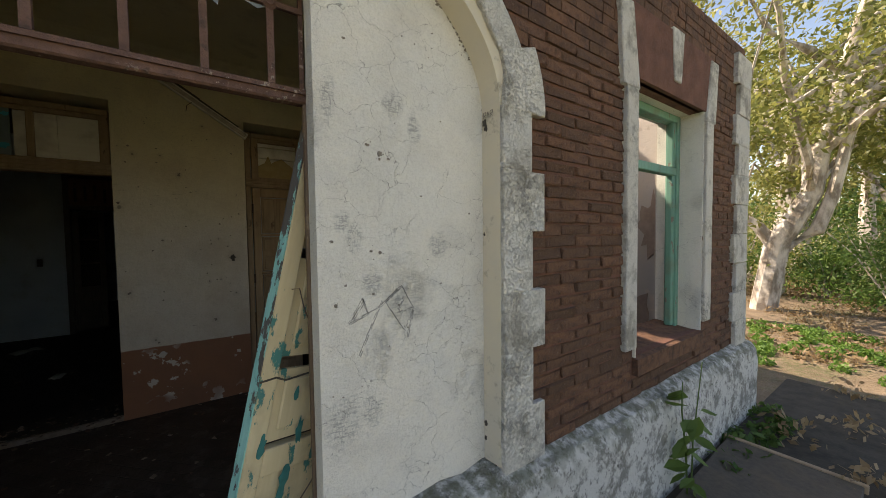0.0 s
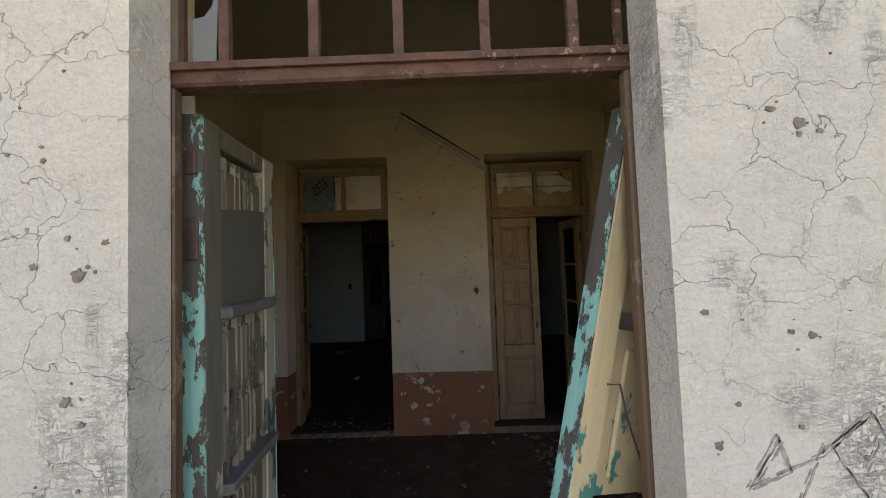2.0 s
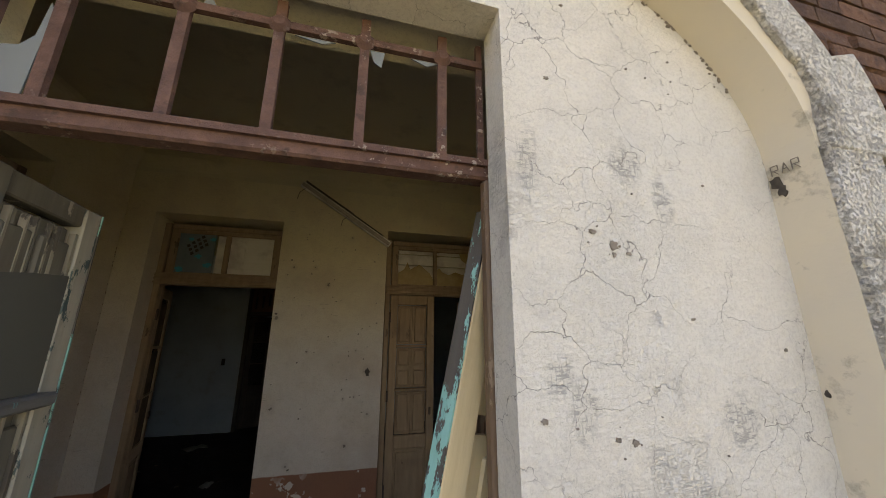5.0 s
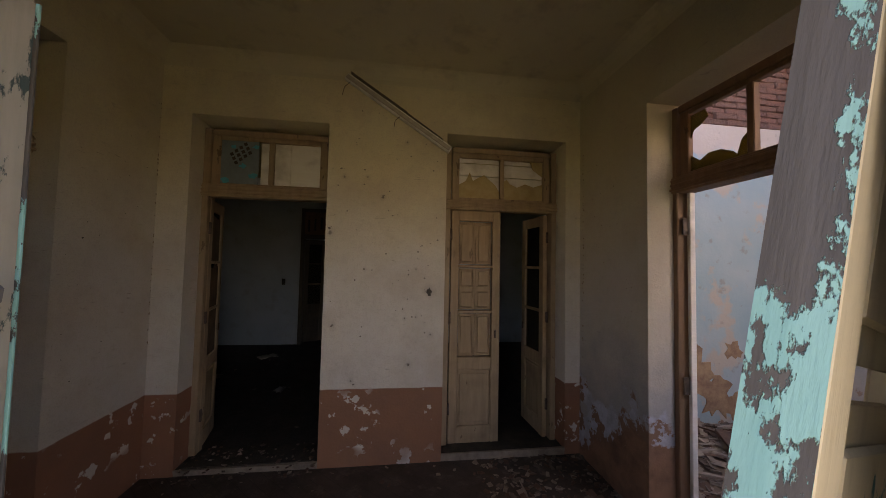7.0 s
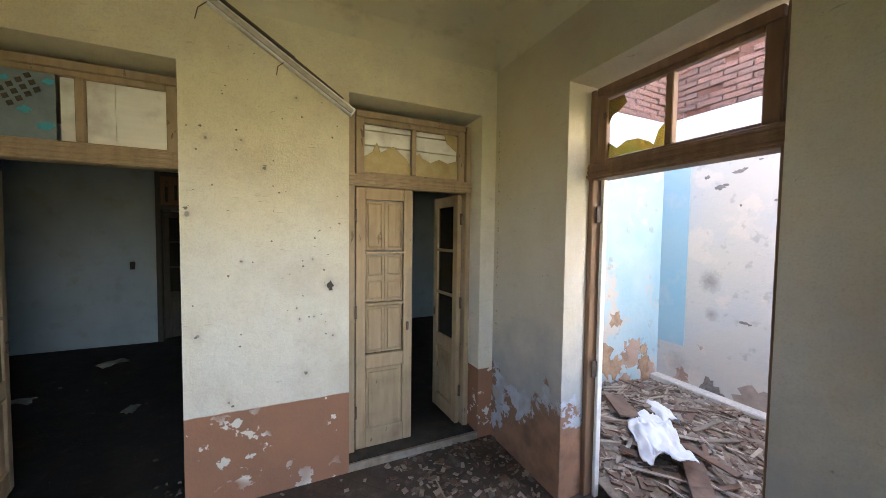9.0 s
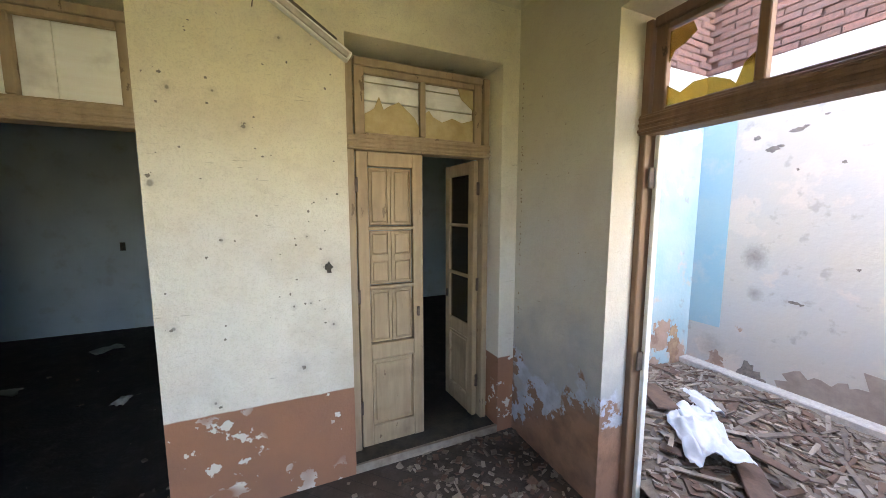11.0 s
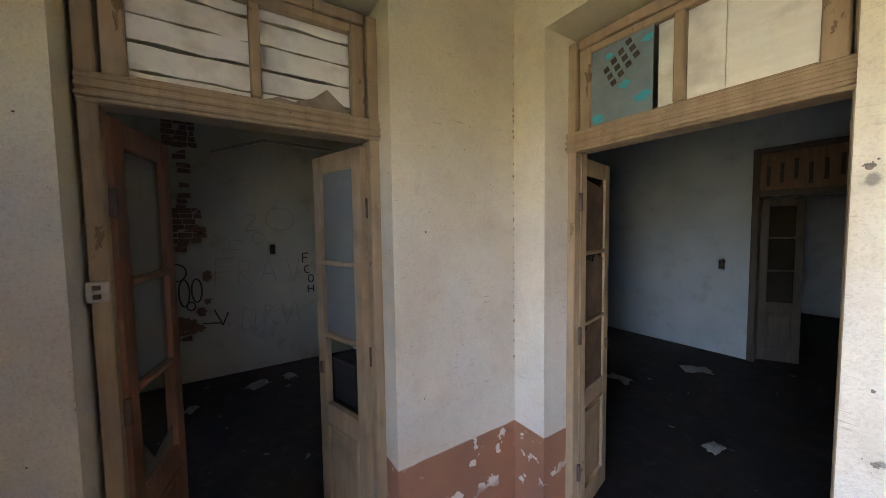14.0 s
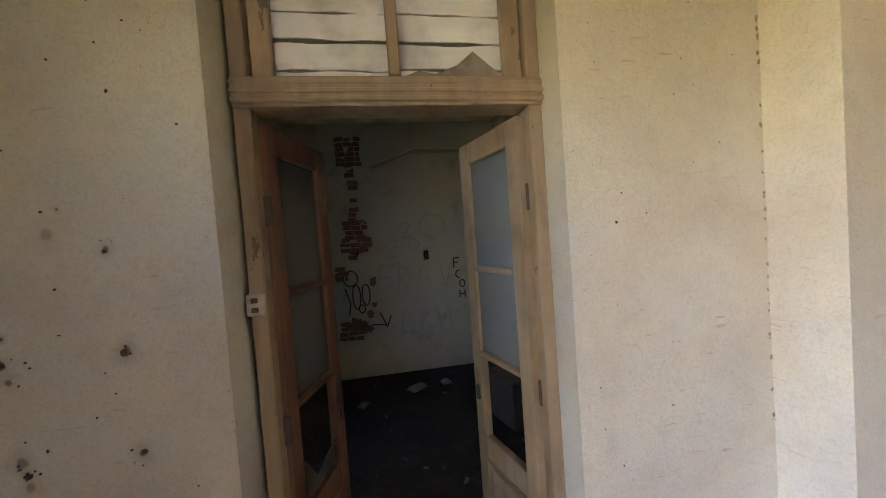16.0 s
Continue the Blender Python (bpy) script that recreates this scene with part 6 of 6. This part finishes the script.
tree(11.1, 2.1, 9.5, 1, (0.2, -1.0), 7000, 0.07, 0.20, low=0.42, stems=(
    [(-0.3, 0.4, -0.1), (-0.2, 0.2, 1.5), (-0.2, 0.0, 1.9), (-0.1, -0.3, 2.6), (-0.1, -0.4, 3.4), (-0.1, -0.6, 4.2), (-0.1, -0.7, 5.0), (0.0, -1.0, 6.4), (0.0, -1.2, 8.0)],
    [(-0.2, 0.2, 1.4), (-0.3, 0.5, 1.9), (-0.3, 0.8, 2.2), (-0.4, 1.3, 2.8)],
    [(-0.2, 0.1, 1.4), (-0.1, -0.4, 1.8), (-0.1, -0.6, 2.5), (-0.1, -0.8, 3.7), (0.0, -1.1, 4.8), (0.1, -1.6, 6.5)],
    [(-0.1, -0.3, 2.6), (0.1, -0.2, 3.7), (0.2, -0.7, 4.6), (0.3, -1.3, 5.4)]))
tree(13.5, 2.9, 9.5, 2, (-0.8, -0.6), 9000, 0.08, 0.24)
tree(15.5, 0.3, 9.5, 3, (0.5, 1.0), 9000, 0.08, 0.22)
tree(19.0, 3.2, 11, 4, (0.4, 0.5), 9000, 0.09, 0.26)
tree(21.0, -0.8, 11, 5, (0.2, 0.8), 9000, 0.09, 0.26, LEAF2)
tree(8.8, 3.6, 7.0, 6, (0.4, -1.2), 6000, 0.06, 0.12)
tree(27.0, 2.0, 13, 8, (0.4, 0.5), 9000, 0.12, 0.3, LEAF2)
tree(-11.5, 6.5, 11, 7, (0.6, -0.8), 18000, 0.08, 0.24)
tree(-11.0, 3.0, 11.0, 9, (0.6, 0.8), 18000, 0.08, 0.24)


def bush(x, y, r, seed, mat, count=1800, leaf=0.05):
    g = random.Random(seed)
    t = thing("bush", pose(x, y, GROUND), "dense green undergrowth bush", "bush", "undergrowth bushes")
    bm = bmesh.new()
    for _ in range(6):
        a = g.uniform(0, 6.3)
        tube(bm, [(0, 0, 0), (0.3 * r * math.cos(a), 0.3 * r * math.sin(a), r * 0.6), (0.7 * r * math.cos(a), 0.7 * r * math.sin(a), r * g.uniform(0.9, 1.4))], [0.02, 0.014, 0.006], 5)
    part("stems", bm, BARK, t)
    leaves("foliage", [(g.gauss(0, r * 0.45), g.gauss(0, r * 0.45), g.uniform(0.1, r * 1.1), r * g.uniform(0.25, 0.5)) for _ in range(14)], count, leaf, mat, seed, t)


g = random.Random(12)
for k in range(34):
    bush(g.uniform(12, 30), g.uniform(-1.5, 6.5), g.uniform(0.8, 2.4), 100 + k, LEAF if k % 2 else LEAF2)
for k in range(16):
    bush(g.uniform(28, 48), -4 + 1.1 * k, g.uniform(3.0, 5.0), 300 + k, LEAF if k % 2 else LEAF2, 2600, 0.16)
# grass and low weeds
g = np.random.default_rng(4)
cl = [(float(x), float(y), GROUND + 0.03, 0.12) for x, y in zip(g.uniform(6.3, 9.0, 70), g.uniform(0.2, 2.6, 70))]
tagged(leaves("grass", cl, 13000, 0.028, leaf_mat("bright_grass", (0.10, 0.22, 0.04), (0.18, 0.30, 0.06)), 3, None, "", -0.8), "bright green low weeds in the sun", "grass", "", "stuff")
cl = [(float(x), float(y), GROUND + 0.02, 0.25) for x, y in zip(g.uniform(3.9, 18, 200), g.uniform(-1.5, 3.8, 200))]
tagged(leaves("leaf_litter", cl, 14000, 0.04, leaf_mat("dry_leaves", (0.26, 0.17, 0.09), (0.40, 0.29, 0.16)), 5, None, "", 0), "dry fallen leaves on the ground", "leaf litter", "", "stuff")
cl = [(float(x), float(y), GROUND + 0.02, 0.10) for x, y in zip(g.uniform(3.4, 4.9, 24), g.uniform(0.95, 1.2, 24))]
tagged(leaves("weeds", cl, 900, 0.035, LEAF2, 6, None, "", -0.5), "weeds growing along the plinth", "weeds", "", "stuff")
pl = thing("young_plant", pose(2.85, 1.12, GROUND), "young broad-leaved plant growing against the plinth", "plant")
bm = bmesh.new()
tube(bm, [(0, 0, 0), (0.02, 0.02, 0.3), (-0.03, 0.03, 0.62), (0.0, 0.04, 0.80)], [0.007, 0.006, 0.005, 0.003], 5)
tube(bm, [(0.05, 0, 0), (0.16, 0.03, 0.35), (0.36, 0.05, 0.85)], [0.006, 0.005, 0.003], 5)
part("stem", bm, LEAF2, pl)
g = random.Random(2)
for k in range(18):
    z, a, s = 0.10 + 0.038 * k, g.uniform(0, 6.3), g.uniform(0.07, 0.13)
    bm = bmesh.new()
    pts = [(0, 0), (0.45, 0.36), (0.9, 0.38), (1.5, 0.0), (0.9, -0.38), (0.45, -0.36)]
    c = bm.verts.new((0.8 * s, 0, -0.12 * s))
    vs = [bm.verts.new((u * s, v * s, 0.1 * s * abs(v))) for u, v in pts]
    for i in range(6):
        bm.faces.new((c, vs[i], vs[(i + 1) % 6]))
    bm.transform(Matrix.Translation((g.uniform(-0.04, 0.08), g.uniform(-0.05, 0.03), z)) @ Euler((g.uniform(-0.5, 0.5), g.uniform(0.1, 0.8), a)).to_matrix().to_4x4())
    part("leaf", bm, LEAF2, pl)

# ---- bricks, last ----
BL, BH, PITCH, ROW = 0.240, 0.0565, 0.247, 0.0635


def brick_mesh(seed, L, mat_, depth=0.03, rough=0.006):
    g = random.Random(seed)
    bm = bmesh.new()
    vs = bx(bm, -L / 2, L / 2, 0, depth, -BH / 2, BH / 2)
    bmesh.ops.bevel(bm, geom=[e for e in bm.edges if all(v.co.y < 0.001 for v in e.verts)], offset=0.006, segments=1, affect="EDGES")
    for v in bm.verts:
        v.co += Vector((g.uniform(-1, 1), g.uniform(-1, 1), g.uniform(-1, 1))) * rough
    return mesh_of("brick", bm, mat_)


full = [brick_mesh(k, BL, BRICKS) for k in range(6)]
half = [brick_mesh(20 + k, BL / 2 - 0.006, BRICKS) for k in range(3)]
rest, rest_red = bmesh.new(), bmesh.new()
made = 0
g = random.Random(9)


def clear(x0, x1, z0, z1):
    """True where a brick may lie: outside the arch, windows and lintels."""
    for w in (WIN, WIN_W):
        if x1 > w[0] - 0.004 and x0 < w[1] + 0.004 and z1 > w[2] - 0.09 and z0 < w[3]:
            return False
        if x1 > w[0] - 0.10 and x0 < w[1] + 0.10 and z1 > 2.48 and z0 < 2.95:
            return False
    for x in (x0, x1, (x0 + x1) / 2):
        if abs(x - ARCH_X) < ARCH_A + 0.03 and z0 < arch_z(x, 0.03):
            return False
    return True


row = 0
z = 0.46
while z < TOP - 0.03:
    x = -4.6 + (PITCH / 2 if row % 2 else 0)
    while x < 4.6:
        for L, dx, meshes in ((BL, 0, full), (BL / 2 - 0.006, -PITCH / 4, half), (BL / 2 - 0.006, PITCH / 4, half)):
            c = x + dx
            if not clear(c - L / 2, c + L / 2, z - BH / 2, z + BH / 2):
                continue
            y = BRICK + g.uniform(-0.0025, 0.0025)
            if 1.5 < c < 4.3 and z < 2.55 and made < 300:
                ob = new("brick", g.choice(meshes))
                ob.parent = wall_front
                ob.matrix_basis = pose(c, y, z, g.uniform(-4, 4), g.uniform(-1.2, 1.2), g.uniform(-1.5, 1.5))
                made += 1
            else:
                cut = c + L * g.uniform(-0.2, 0.2) if L == BL and g.random() < 0.5 else None
                for p, q1 in ((c - L / 2, c + L / 2),) if cut is None else ((c - L / 2, cut - 0.004), (cut + 0.004, c + L / 2)):
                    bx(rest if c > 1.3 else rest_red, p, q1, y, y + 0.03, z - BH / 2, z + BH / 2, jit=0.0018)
            if dx == 0:
                break
        x += PITCH
    z += ROW
    row += 1
while z < 3.58:
    x = -4.6 + (PITCH / 2 if row % 2 else 0)
    while x < -1.7:
        if z + 0.04 < roof_z(x) - 0.06:
            y = BRICK + g.uniform(-0.0025, 0.0025)
            bx(rest_red, x - BL / 2, x + BL / 2, y, y + 0.03, z - BH / 2, z + BH / 2, jit=0.002)
        x += PITCH
    z += ROW
    row += 1
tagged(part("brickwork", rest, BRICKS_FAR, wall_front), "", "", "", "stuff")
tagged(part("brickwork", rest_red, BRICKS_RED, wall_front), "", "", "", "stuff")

# bare brick tops of the roofless room's walls
PALE = brick_mat("brick_pale_piece", False, 0.12, 0.85)
pale = [brick_mesh(40 + k, BL, PALE, 0.05, 0.005) for k in range(4)]
# Both tops rise higher than can be seen, added height against the sun.
top_n = structure("wall_roofless_north_top", boxes((2.12, 4.75, 4.425, 4.56, 3.05, 4.85)), MORTAR, "bare brick top of the roofless room's wall, raised unseen to block sun", "wall")
bm = bmesh.new()
prism(bm, [(SOUTH_IN, 3.05), (4.425, 3.05), (4.425, 4.8), (1.9, 3.32), (SOUTH_IN, 3.30)], 0.375, "yz", 4.375)
top_e = structure("wall_roofless_east_top", bm, MORTAR, "bare brick top of the roofless room's wall, raised unseen to block sun", "wall")
for rowi in range(17):
    zz = 3.05 + ROW * (rowi + 0.5)
    for k in range(11):
        x = 2.2 + PITCH * (k + 0.5 * (rowi % 2))
        if x < 4.30 and g.random() > 0.05:
            ob = new("brick", g.choice(pale))
            ob.parent = top_n
            ob.matrix_basis = pose(x, 4.395 + g.uniform(-0.008, 0.012), zz, 0, g.uniform(-1.5, 1.5), g.uniform(-1.5, 1.5))
        y = 1.85 + PITCH * (k + 0.5 * (rowi % 2))
        if y < 4.34 and zz < 3.28 + 0.33 * (y - 1.9) and g.random() > 0.05:
            ob = new("brick", g.choice(pale))
            ob.parent = top_e
            ob.matrix_basis = pose(4.345 + g.uniform(-0.008, 0.012), y, zz, 0, 0, -90 + g.uniform(-1.5, 1.5))
